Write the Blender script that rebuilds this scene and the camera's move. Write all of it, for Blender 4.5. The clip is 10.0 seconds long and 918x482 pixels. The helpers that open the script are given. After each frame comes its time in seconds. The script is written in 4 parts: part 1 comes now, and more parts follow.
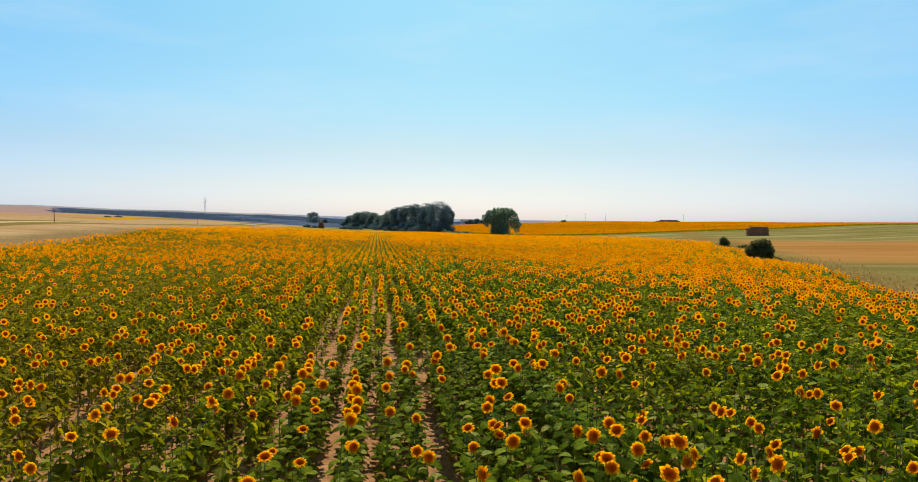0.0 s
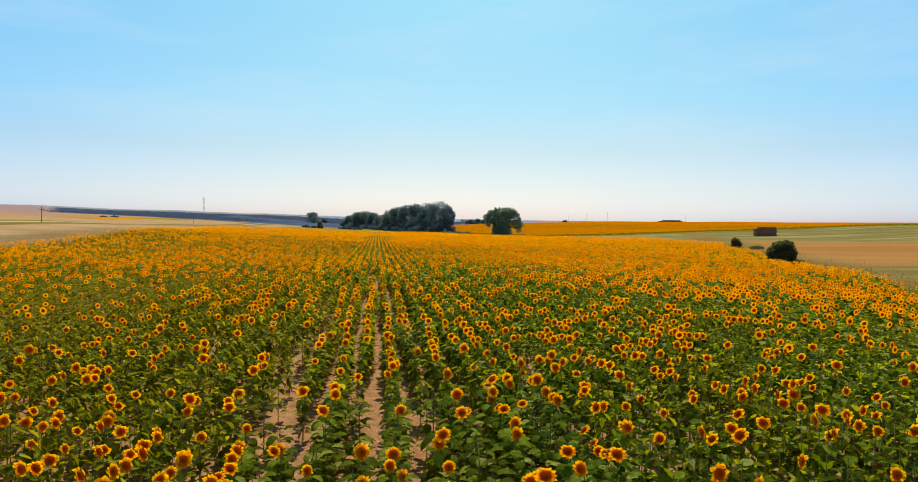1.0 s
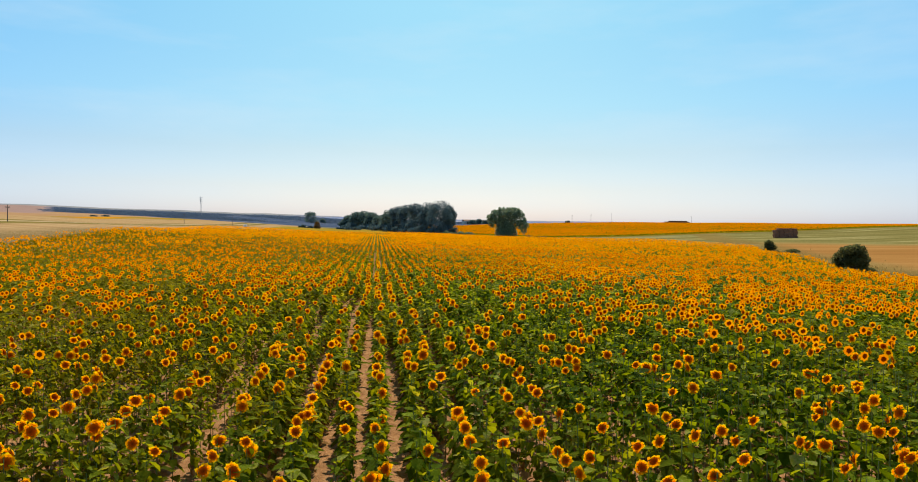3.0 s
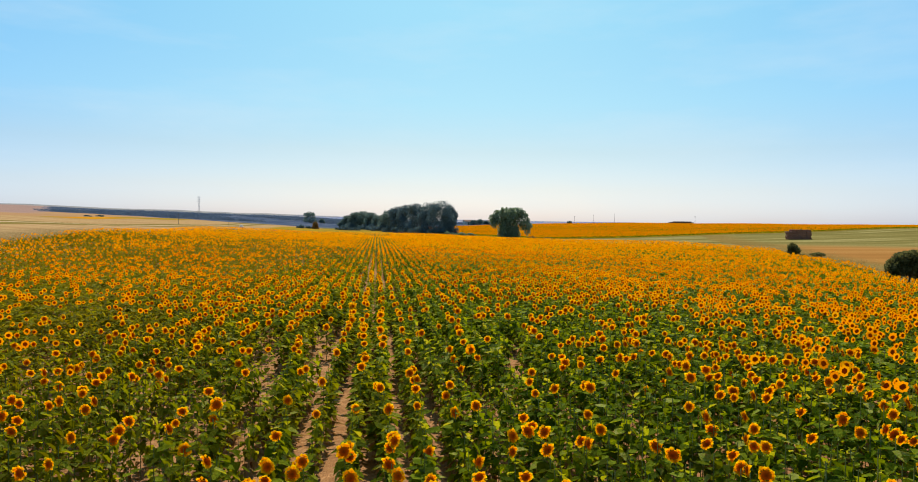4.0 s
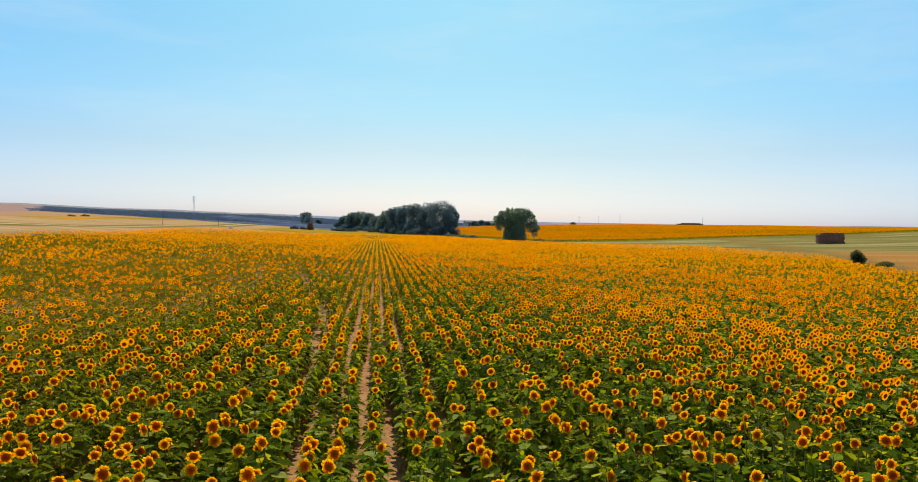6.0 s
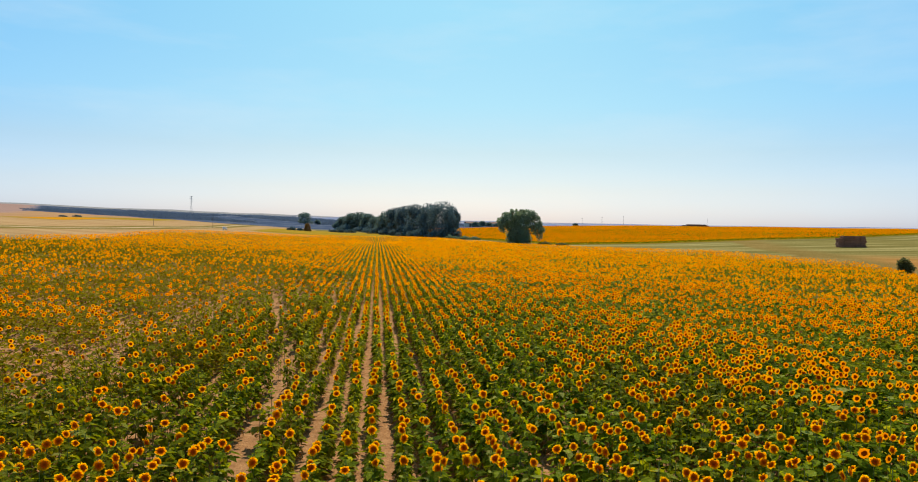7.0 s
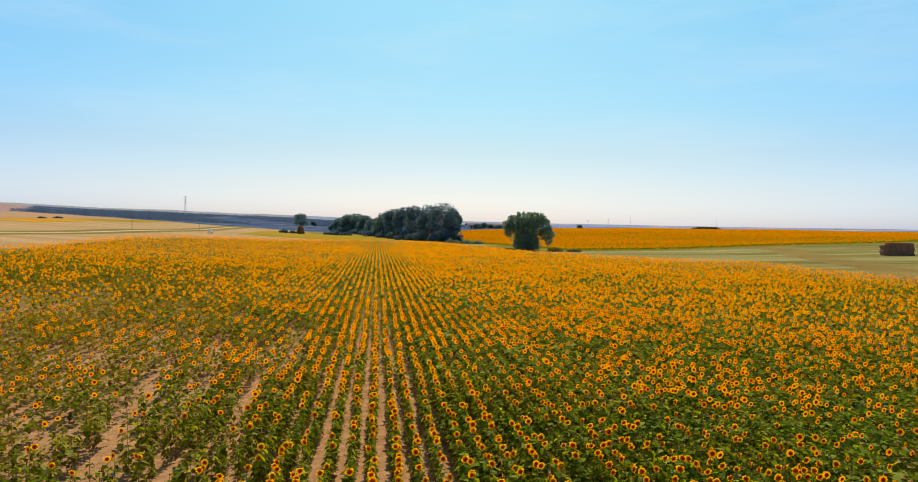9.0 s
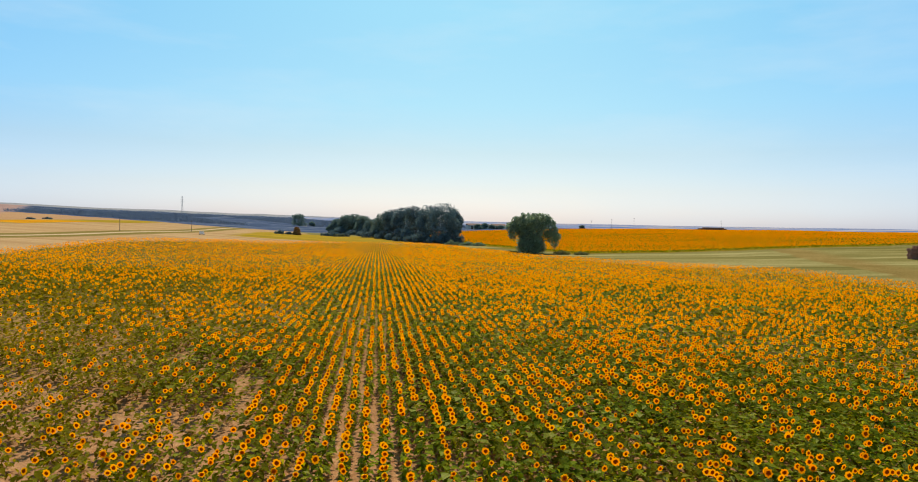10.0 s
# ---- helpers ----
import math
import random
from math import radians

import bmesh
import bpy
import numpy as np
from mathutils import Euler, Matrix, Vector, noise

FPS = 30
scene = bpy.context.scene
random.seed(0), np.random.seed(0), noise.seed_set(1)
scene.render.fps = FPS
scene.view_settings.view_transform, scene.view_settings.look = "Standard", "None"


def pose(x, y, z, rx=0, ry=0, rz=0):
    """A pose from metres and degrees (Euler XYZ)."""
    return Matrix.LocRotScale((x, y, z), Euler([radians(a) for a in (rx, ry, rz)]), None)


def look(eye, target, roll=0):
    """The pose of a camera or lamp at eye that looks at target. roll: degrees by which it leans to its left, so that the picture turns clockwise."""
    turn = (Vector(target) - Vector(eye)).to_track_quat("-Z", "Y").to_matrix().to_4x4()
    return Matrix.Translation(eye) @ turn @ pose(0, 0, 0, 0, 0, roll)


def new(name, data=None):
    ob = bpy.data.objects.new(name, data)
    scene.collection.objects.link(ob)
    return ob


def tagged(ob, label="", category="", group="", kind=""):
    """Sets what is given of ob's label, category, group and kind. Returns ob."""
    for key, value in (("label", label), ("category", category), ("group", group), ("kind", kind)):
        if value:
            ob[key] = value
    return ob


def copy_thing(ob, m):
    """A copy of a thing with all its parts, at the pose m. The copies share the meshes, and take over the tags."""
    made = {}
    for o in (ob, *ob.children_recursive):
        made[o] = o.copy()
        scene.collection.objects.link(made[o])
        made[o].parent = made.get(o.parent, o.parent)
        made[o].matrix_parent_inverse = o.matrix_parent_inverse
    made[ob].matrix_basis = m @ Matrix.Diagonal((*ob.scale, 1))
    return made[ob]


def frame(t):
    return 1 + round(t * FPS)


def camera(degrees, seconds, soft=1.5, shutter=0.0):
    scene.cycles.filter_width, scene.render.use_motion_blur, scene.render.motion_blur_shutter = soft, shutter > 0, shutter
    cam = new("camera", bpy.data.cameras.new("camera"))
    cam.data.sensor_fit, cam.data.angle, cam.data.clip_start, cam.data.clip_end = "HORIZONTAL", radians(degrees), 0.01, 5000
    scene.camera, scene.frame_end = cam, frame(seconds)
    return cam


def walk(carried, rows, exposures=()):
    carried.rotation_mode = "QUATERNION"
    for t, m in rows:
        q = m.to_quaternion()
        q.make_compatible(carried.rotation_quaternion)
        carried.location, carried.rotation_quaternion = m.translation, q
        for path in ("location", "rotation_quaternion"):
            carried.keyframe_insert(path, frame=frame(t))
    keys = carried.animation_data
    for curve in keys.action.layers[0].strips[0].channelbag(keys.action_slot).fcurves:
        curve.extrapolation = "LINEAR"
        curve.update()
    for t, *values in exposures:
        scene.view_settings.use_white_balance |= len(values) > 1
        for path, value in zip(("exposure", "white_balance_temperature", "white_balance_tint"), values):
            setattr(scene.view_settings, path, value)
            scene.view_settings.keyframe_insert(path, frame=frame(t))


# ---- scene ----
from itertools import product

# the flight: seconds, x, y, z, heading to the right of the rows, tilt down, lean
cam = camera(70.0, 10.0, soft=1.0)
FLIGHT = [
    (0.0, 0.000, 0.000, 5.300, 7.237, 2.018, 0.622),
    (0.5, 0.268, 3.333, 5.275, 7.228, 2.015, 0.629),
    (1.0, 0.536, 6.870, 5.243, 7.220, 2.011, 0.651),
    (1.5, 0.805, 10.755, 5.200, 7.215, 2.002, 0.697),
    (2.0, 1.068, 14.900, 5.147, 7.213, 1.993, 0.742),
    (2.5, 1.324, 19.201, 5.096, 7.212, 1.988, 0.762),
    (3.0, 1.581, 23.729, 5.091, 7.208, 1.983, 0.773),
    (3.5, 1.854, 28.566, 5.169, 7.199, 1.978, 0.794),
    (4.0, 2.159, 33.686, 5.293, 7.194, 1.972, 0.823),
    (4.5, 2.514, 39.034, 5.414, 7.205, 1.967, 0.856),
    (5.0, 2.918, 44.553, 5.487, 7.218, 1.959, 0.893),
    (5.5, 3.356, 50.215, 5.501, 7.223, 1.945, 0.934),
    (6.0, 3.769, 56.099, 5.580, 7.221, 1.927, 0.982),
    (6.5, 4.117, 62.256, 5.833, 7.218, 1.911, 1.032),
    (7.0, 4.499, 68.528, 6.169, 7.219, 1.900, 1.074),
    (7.5, 5.008, 74.747, 6.481, 7.227, 1.898, 1.097),
    (8.0, 5.584, 80.912, 6.790, 7.233, 1.893, 1.116),
    (8.5, 6.148, 87.070, 7.135, 7.227, 1.877, 1.143),
    (9.0, 6.680, 93.303, 7.481, 7.218, 1.864, 1.165),
    (9.5, 7.182, 99.672, 7.792, 7.216, 1.866, 1.166),
    (10.0, 7.665, 106.123, 8.079, 7.220, 1.877, 1.155),
]
walk(cam, [(t, pose(x, y, z, 90 - down, 0, -turn) @ pose(0, 0, 0, 0, 0, lean)) for t, x, y, z, turn, down, lean in FLIGHT],
     exposures=[(0.0, 0.0), (10.0, 0.0)])

# ---- light: a high afternoon sun ahead of the flight ----
SUN_AZ, SUN_EL = 8.0, 50.0          # degrees: from +y towards +x, above the horizon
SKY_TONES = [(0.0, (0.86, 0.93, 1.32)), (0.30, (0.80, 1.22, 1.12)), (0.045, (0.86, 0.865, 1.02)), (0.10, (0.825, 0.885, 0.915)), (0.17, (0.78, 1.04, 1.02))]
world = bpy.data.worlds.new("sky")
scene.world = world
world.use_nodes = True
wn = world.node_tree.nodes
sky = wn.new("ShaderNodeTexSky")
sky.sky_type = "NISHITA"
sky.sun_disc = False
sky.sun_elevation, sky.sun_rotation = radians(SUN_EL), radians(SUN_AZ)
sky.altitude, sky.air_density, sky.dust_density, sky.ozone_density = 700, 1.0, 1.2, 1.6
tone = wn.new("ShaderNodeMix")             # clean summer air: paler and greyer towards the horizon, more cyan higher up
tone.data_type, tone.blend_type = "RGBA", "MULTIPLY"
tone.inputs["Factor"].default_value = 1.0
way = wn.new("ShaderNodeTexCoord")
up = wn.new("ShaderNodeSeparateXYZ")
air = wn.new("ShaderNodeValToRGB")
for k, (p, c) in enumerate(SKY_TONES):
    e = air.color_ramp.elements[k] if k < 2 else air.color_ramp.elements.new(p)
    e.position, e.color = p, (*c, 1)
tl = world.node_tree.links.new
tl(way.outputs["Generated"], up.inputs[0])
tl(up.outputs[2], air.inputs[0])
tl(sky.outputs[0], tone.inputs["A"])
tl(air.outputs[0], tone.inputs["B"])
stretch = wn.new("ShaderNodeMapping")       # the faintest veil of high cloud
stretch.inputs["Scale"].default_value = (1.6, 1.6, 7.0)
veil = wn.new("ShaderNodeTexNoise")
veil.inputs["Scale"].default_value, veil.inputs["Detail"].default_value, veil.inputs["Roughness"].default_value = 2.2, 5.0, 0.55
thin = wn.new("ShaderNodeMapRange")
thin.inputs[1].default_value, thin.inputs[2].default_value, thin.inputs[3].default_value, thin.inputs[4].default_value = 0.48, 0.78, 0.0, 0.3
cloud = wn.new("ShaderNodeMix")
cloud.data_type = "RGBA"
cloud.inputs["B"].default_value = (6.2, 7.4, 8.1, 1)
tl(way.outputs["Generated"], stretch.inputs[0])
tl(stretch.outputs[0], veil.inputs["Vector"])
tl(veil.outputs["Fac"], thin.inputs[0])
tl(thin.outputs[0], cloud.inputs["Factor"])
glow = wn.new("ShaderNodeVectorMath")       # how far round from the sun's bearing
glow.operation = "DOT_PRODUCT"
glow.inputs[1].default_value = (math.sin(radians(SUN_AZ)), math.cos(radians(SUN_AZ)), 0)
round_sun = wn.new("ShaderNodeValToRGB")
round_sun.color_ramp.elements[0].position, round_sun.color_ramp.elements[0].color = 0.80, (0.91, 1.0, 1.08, 1)
round_sun.color_ramp.elements[1].position, round_sun.color_ramp.elements[1].color = 0.99, (1.0, 0.985, 0.92, 1)
side_tone = wn.new("ShaderNodeMix")
side_tone.data_type, side_tone.blend_type = "RGBA", "MULTIPLY"
side_tone.inputs["Factor"].default_value = 1.0
tl(way.outputs["Generated"], glow.inputs[0])
tl(glow.outputs["Value"], round_sun.inputs[0])
tl(tone.outputs["Result"], side_tone.inputs["A"])
tl(round_sun.outputs[0], side_tone.inputs["B"])
tl(side_tone.outputs["Result"], cloud.inputs["A"])
tl(cloud.outputs["Result"], wn["Background"].inputs[0])
wn["Background"].inputs[1].default_value = 0.115

sun = new("sun", bpy.data.lights.new("sun", "SUN"))
sun.data.energy, sun.data.angle, sun.data.color = 5.0, radians(0.6), (1.0, 0.88, 0.70)
away = Vector((math.sin(radians(SUN_AZ)) * math.cos(radians(SUN_EL)), math.cos(radians(SUN_AZ)) * math.cos(radians(SUN_EL)), math.sin(radians(SUN_EL))))
sun.matrix_world = look(away * 100, (0, 0, 0))


# ---- the lie of the land ----
def ramp(v, a, b):
    u = np.clip((np.asarray(v, float) - a) / (b - a), 0, 1)
    return u * u * (3 - 2 * u)


def slope(v, a, b):
    """A straight ramp from 0 at a to 1 at b with softened ends."""
    u = (np.asarray(v, float) - a) / (b - a)
    k = 14.0
    return (np.logaddexp(0, k * u) - np.logaddexp(0, k * (u - 1))) / k


def soft(v, k):
    return np.logaddexp(0, np.asarray(v, float) / k) * k


def land(x, y):
    """Height of the bare ground."""
    x, y = np.asarray(x, float), np.asarray(y, float)
    z = -1.0 * slope(y, 45, 105) - 6.0 * slope(y, 140, 480) - 1.6 * ramp(y, 520, 800)
    z = z - 0.9 * ramp(x, 8, 40) * (1 - ramp(y, 140, 260))
    knoll = 10.5 / (1 + np.exp(-(x + 0.45 * (y - 390) - 225) / 60))
    z = z + knoll * (1 - 0.55 * ramp(y, 640, 1000))
    rise = 0.055 * soft(-x - 12, 6) * ramp(y, 40, 220)
    z = z + 17 * np.tanh(rise / 17)
    z = z + 0.35 * np.sin(x / 19 + 1.3) * np.sin(y / 31) * ramp(np.hypot(x, y - 50), 60, 200)
    z = z - 0.9 * np.exp(-((x - 72) / 30) ** 2 - ((y - 345) / 45) ** 2)
    # far hills: higher to the left, a low rim to the right
    d = np.hypot(x, y)
    az = np.degrees(np.arctan2(x, y))
    rim = 1 + 22 * ramp(-az, 6, 31) - 5 * ramp(az, 8, 16) + 13 * ramp(az, 27, 42)
    rim = rim + 1.3 * np.sin(az * 0.7 + 0.5) + 0.8 * np.sin(az * 1.9)
    z = z + rim * ramp(d, 1000, 2500) * (1 - 0.5 * ramp(d, 2600, 4300))
    return z


# ---- materials ----
def material(name):
    m = bpy.data.materials.new(name)
    m.use_nodes = True
    nt = m.node_tree
    return m, nt, nt.nodes["Principled BSDF"]


def link(nt, a, b):
    nt.links.new(a, b)


def tex_noise(nt, scale, detail=4.0, rough=0.6, vec=None):
    n = nt.nodes.new("ShaderNodeTexNoise")
    n.inputs["Scale"].default_value, n.inputs["Detail"].default_value, n.inputs["Roughness"].default_value = scale, detail, rough
    if vec is not None:
        link(nt, vec, n.inputs["Vector"])
    return n.outputs["Fac"]


def colours(nt, fac, stops):
    r = nt.nodes.new("ShaderNodeValToRGB")
    e = r.color_ramp.elements
    while len(e) < len(stops):
        e.new(0.5)
    for k, (p, c) in enumerate(stops):
        e[k].position, e[k].color = p, (*c, 1)
    link(nt, fac, r.inputs[0])
    return r.outputs[0]


def mixed(nt, fac, a, b):
    n = nt.nodes.new("ShaderNodeMix")
    n.data_type = "RGBA"
    for sock, v in ((n.inputs["Factor"], fac), (n.inputs["A"], a), (n.inputs["B"], b)):
        if isinstance(v, (tuple, float, int)):
            sock.default_value = (*v, 1) if isinstance(v, tuple) else v
        else:
            link(nt, v, sock)
    return n.outputs["Result"]


def calc(nt, op, a, b=0.0, clamp=False):
    n = nt.nodes.new("ShaderNodeMath")
    n.operation, n.use_clamp = op, clamp
    for sock, v in ((n.inputs[0], a), (n.inputs[1], b)):
        if isinstance(v, (int, float)):
            sock.default_value = v
        else:
            link(nt, v, sock)
    return n.outputs[0]


def bump(nt, bsdf, height, strength, distance):
    b = nt.nodes.new("ShaderNodeBump")
    b.inputs["Strength"].default_value, b.inputs["Distance"].default_value = strength, distance
    link(nt, height, b.inputs["Height"])
    link(nt, b.outputs[0], bsdf.inputs["Normal"])


def place(nt):
    return nt.nodes.new("ShaderNodeNewGeometry").outputs["Position"]


def per_piece(nt):
    g = nt.nodes.new("ShaderNodeNewGeometry").outputs["Random Per Island"]
    o = nt.nodes.new("ShaderNodeObjectInfo").outputs["Random"]
    return calc(nt, "FRACT", calc(nt, "ADD", g, o))


def thin_leaf(name, stops, back, through_share, rough=0.55, scale=6.0, gloss=0.02, ring=False, pucker=0.0, ripe=None):
    """A leaf or petal: colour that differs from piece to piece, and light that shines through."""
    m, nt, bsdf = material(name)
    var = calc(nt, "ADD", calc(nt, "MULTIPLY", per_piece(nt), 0.62), calc(nt, "MULTIPLY", tex_noise(nt, scale, 3, 0.6, place(nt)), 0.38))
    if ring:                               # darker towards the disc
        at = nt.nodes.new("ShaderNodeAttribute")
        at.attribute_name = "ring"
        var = calc(nt, "ADD", calc(nt, "MULTIPLY", at.outputs["Fac"], 0.8), calc(nt, "MULTIPLY", calc(nt, "SUBTRACT", var, 0.5), 0.35))
    col = colours(nt, var, stops)
    if ripe:                               # the crop yellows in patches, and more so up the field
        p = place(nt)
        sep = nt.nodes.new("ShaderNodeSeparateXYZ")
        link(nt, p, sep.inputs[0])
        age = calc(nt, "MULTIPLY", calc(nt, "SUBTRACT", sep.outputs[1], 72.0), 1 / 75.0, True)
        spots = calc(nt, "ADD", calc(nt, "MULTIPLY", calc(nt, "SUBTRACT", tex_noise(nt, 0.16, 3, 0.6, p), 0.5), 2.0), calc(nt, "MULTIPLY", age, 0.36), True)
        thirsty = calc(nt, "MULTIPLY", calc(nt, "SUBTRACT", 5.0, sep.outputs[0]), 1 / 16.0, True)     # and on the lighter soil to the west
        spots = calc(nt, "ADD", spots, calc(nt, "MULTIPLY", thirsty, 0.55), True)
        col = mixed(nt, calc(nt, "MULTIPLY", spots, 0.8), col, ripe)
    link(nt, col, bsdf.inputs["Base Color"])
    bsdf.inputs["Roughness"].default_value = rough
    bsdf.inputs["Specular IOR Level"].default_value = gloss
    if pucker:
        bump(nt, bsdf, tex_noise(nt, 26.0, 3, 0.6, place(nt)), pucker, 0.05)
    tr = nt.nodes.new("ShaderNodeBsdfTranslucent")
    tint = nt.nodes.new("ShaderNodeMix")
    tint.data_type, tint.blend_type = "RGBA", "MULTIPLY"
    tint.inputs["Factor"].default_value = 1.0
    link(nt, col, tint.inputs["A"])
    tint.inputs["B"].default_value = (*back, 1)
    link(nt, tint.outputs["Result"], tr.inputs["Color"])
    mx = nt.nodes.new("ShaderNodeMixShader")
    mx.inputs[0].default_value = through_share
    link(nt, bsdf.outputs[0], mx.inputs[1])
    link(nt, tr.outputs[0], mx.inputs[2])
    link(nt, mx.outputs[0], nt.nodes["Material Output"].inputs["Surface"])
    return m


def plain(name, stops, scale=8.0, rough=0.8, relief=0.3, depth=0.02, detail=5.0):
    m, nt, bsdf = material(name)
    p = place(nt)
    a = tex_noise(nt, scale, detail, 0.65, p)
    b = tex_noise(nt, scale * 0.13, 3, 0.5, p)
    f = calc(nt, "ADD", calc(nt, "MULTIPLY", a, 0.6), calc(nt, "MULTIPLY", b, 0.4))
    f = calc(nt, "ADD", f, calc(nt, "MULTIPLY", calc(nt, "SUBTRACT", per_piece(nt), 0.5), 0.16))
    link(nt, colours(nt, f, stops), bsdf.inputs["Base Color"])
    bsdf.inputs["Roughness"].default_value = rough
    if relief:
        bump(nt, bsdf, a, relief, depth)
    return m


PETAL = thin_leaf("petal", [(0.0, (0.66, 0.10, 0.0)), (0.35, (0.92, 0.24, 0.0)), (0.72, (0.93, 0.43, 0.001)), (0.92, (0.98, 0.68, 0.006))], (1.0, 0.95, 0.5), 0.68, gloss=0.0, ring=True)
# darkest stops stand in for shaded leaves, palest ones for sun glints
LEAF = thin_leaf("sunflower_leaf", [(0.0, (0.016, 0.032, 0.002)), (0.32, (0.055, 0.095, 0.004)), (0.55, (0.12, 0.185, 0.006)), (0.72, (0.25, 0.325, 0.02)), (0.86, (0.46, 0.46, 0.15))], (1.75, 1.35, 0.15), 0.46, rough=0.45, gloss=0.01, scale=16.0, pucker=0.8, ripe=(0.21, 0.16, 0.004))
DRY_LEAF = thin_leaf("withered_leaf", [(0.0, (0.14, 0.07, 0.02)), (0.5, (0.26, 0.15, 0.05)), (1.0, (0.42, 0.29, 0.13))], (1.1, 0.9, 0.6), 0.25, gloss=0.0)
# far scrub oaks: distance haze is painted in as a blue leaf colour
HAZY_SCRUB = thin_leaf("hazy_oak_leaf", [(0.0, (0.085, 0.115, 0.175)), (0.5, (0.11, 0.145, 0.205)), (1.0, (0.14, 0.18, 0.225))], (1.0, 1.0, 1.0), 0.45, gloss=0.0, scale=0.5)
# leaves of the distant trees, lightened and blued with painted haze
HAZY_CROWN_LEAF = thin_leaf("hazy_tree_leaf", [(0.0, (0.10, 0.14, 0.17)), (0.5, (0.13, 0.18, 0.205)), (1.0, (0.17, 0.23, 0.22))], (1.0, 1.15, 1.05), 0.3, scale=0.8)
# a step lighter and greener, with haze still mixed into the colour
HAZY_POPLAR_LEAF = thin_leaf("hazy_poplar_leaf", [(0.0, (0.115, 0.155, 0.16)), (0.5, (0.16, 0.21, 0.195)), (1.0, (0.215, 0.275, 0.22))], (1.05, 1.15, 1.0), 0.36, scale=0.8)
PALE_LEAF = thin_leaf("grey_green_leaf", [(0.0, (0.15, 0.185, 0.16)), (0.5, (0.25, 0.30, 0.215)), (1.0, (0.38, 0.44, 0.27))], (1.1, 1.2, 0.9), 0.42, scale=0.8)
BUSH_LEAF = thin_leaf("dull_bush_leaf", [(0.0, (0.08, 0.088, 0.045)), (0.5, (0.125, 0.135, 0.065)), (1.0, (0.19, 0.19, 0.09))], (1.25, 1.15, 0.75), 0.6, scale=2.0)
DRY_GRASS = thin_leaf("dry_grass", [(0.0, (0.30, 0.19, 0.07)), (0.5, (0.42, 0.28, 0.11)), (1.0, (0.55, 0.4, 0.19))], (1.0, 0.95, 0.7), 0.6)
STALK = plain("stalk", [(0.2, (0.09, 0.115, 0.02)), (0.8, (0.18, 0.2, 0.045))], 20, 0.7, 0.2, 0.004)
BARK = plain("bark", [(0.2, (0.035, 0.027, 0.02)), (0.8, (0.12, 0.095, 0.07))], 3, 0.9, 0.6, 0.05)
STRAW = plain("dark_straw", [(0.2, (0.15, 0.058, 0.034)), (0.8, (0.32, 0.145, 0.085))], 5, 0.9, 0.8, 0.06)
POLE_WOOD = plain("pole_wood", [(0.2, (0.06, 0.05, 0.045)), (0.8, (0.16, 0.13, 0.11))], 6, 0.85, 0.3, 0.01)
STEEL = plain("galvanised_steel", [(0.2, (0.25, 0.26, 0.27)), (0.8, (0.4, 0.41, 0.42))], 4, 0.5, 0, 0)
ROOF = plain("roof_tile", [(0.2, (0.10, 0.045, 0.03)), (0.8, (0.2, 0.085, 0.055))], 2, 0.85, 0.4, 0.05)
PLASTER = plain("plaster", [(0.2, (0.5, 0.44, 0.37)), (0.8, (0.7, 0.64, 0.56))], 2, 0.9, 0.2, 0.01)
GLASS = plain("dark_glass", [(0.2, (0.02, 0.025, 0.03)), (0.8, (0.04, 0.045, 0.05))], 2, 0.15, 0, 0)
TIMBER = plain("dark_timber", [(0.2, (0.04, 0.028, 0.02)), (0.8, (0.09, 0.06, 0.045))], 6, 0.8, 0.3, 0.01)


def disc_material():
    m, nt, bsdf = material("seed_disc")
    at = nt.nodes.new("ShaderNodeAttribute")
    at.attribute_name = "ring"
    f = calc(nt, "ADD", at.outputs["Fac"], calc(nt, "MULTIPLY", calc(nt, "SUBTRACT", tex_noise(nt, 60, 2, 0.5, place(nt)), 0.5), 0.35))
    link(nt, colours(nt, f, [(0.0, (0.34, 0.036, 0.002)), (0.4, (0.62, 0.06, 0.001)), (0.75, (0.78, 0.095, 0.001)), (1.0, (0.88, 0.17, 0.001))]), bsdf.inputs["Base Color"])
    bsdf.inputs["Roughness"].default_value = 0.9
    bsdf.inputs["Specular IOR Level"].default_value = 0.0
    bump(nt, bsdf, tex_noise(nt, 180, 1, 0.5, place(nt)), 0.3, 0.006)
    return m


DISC = disc_material()


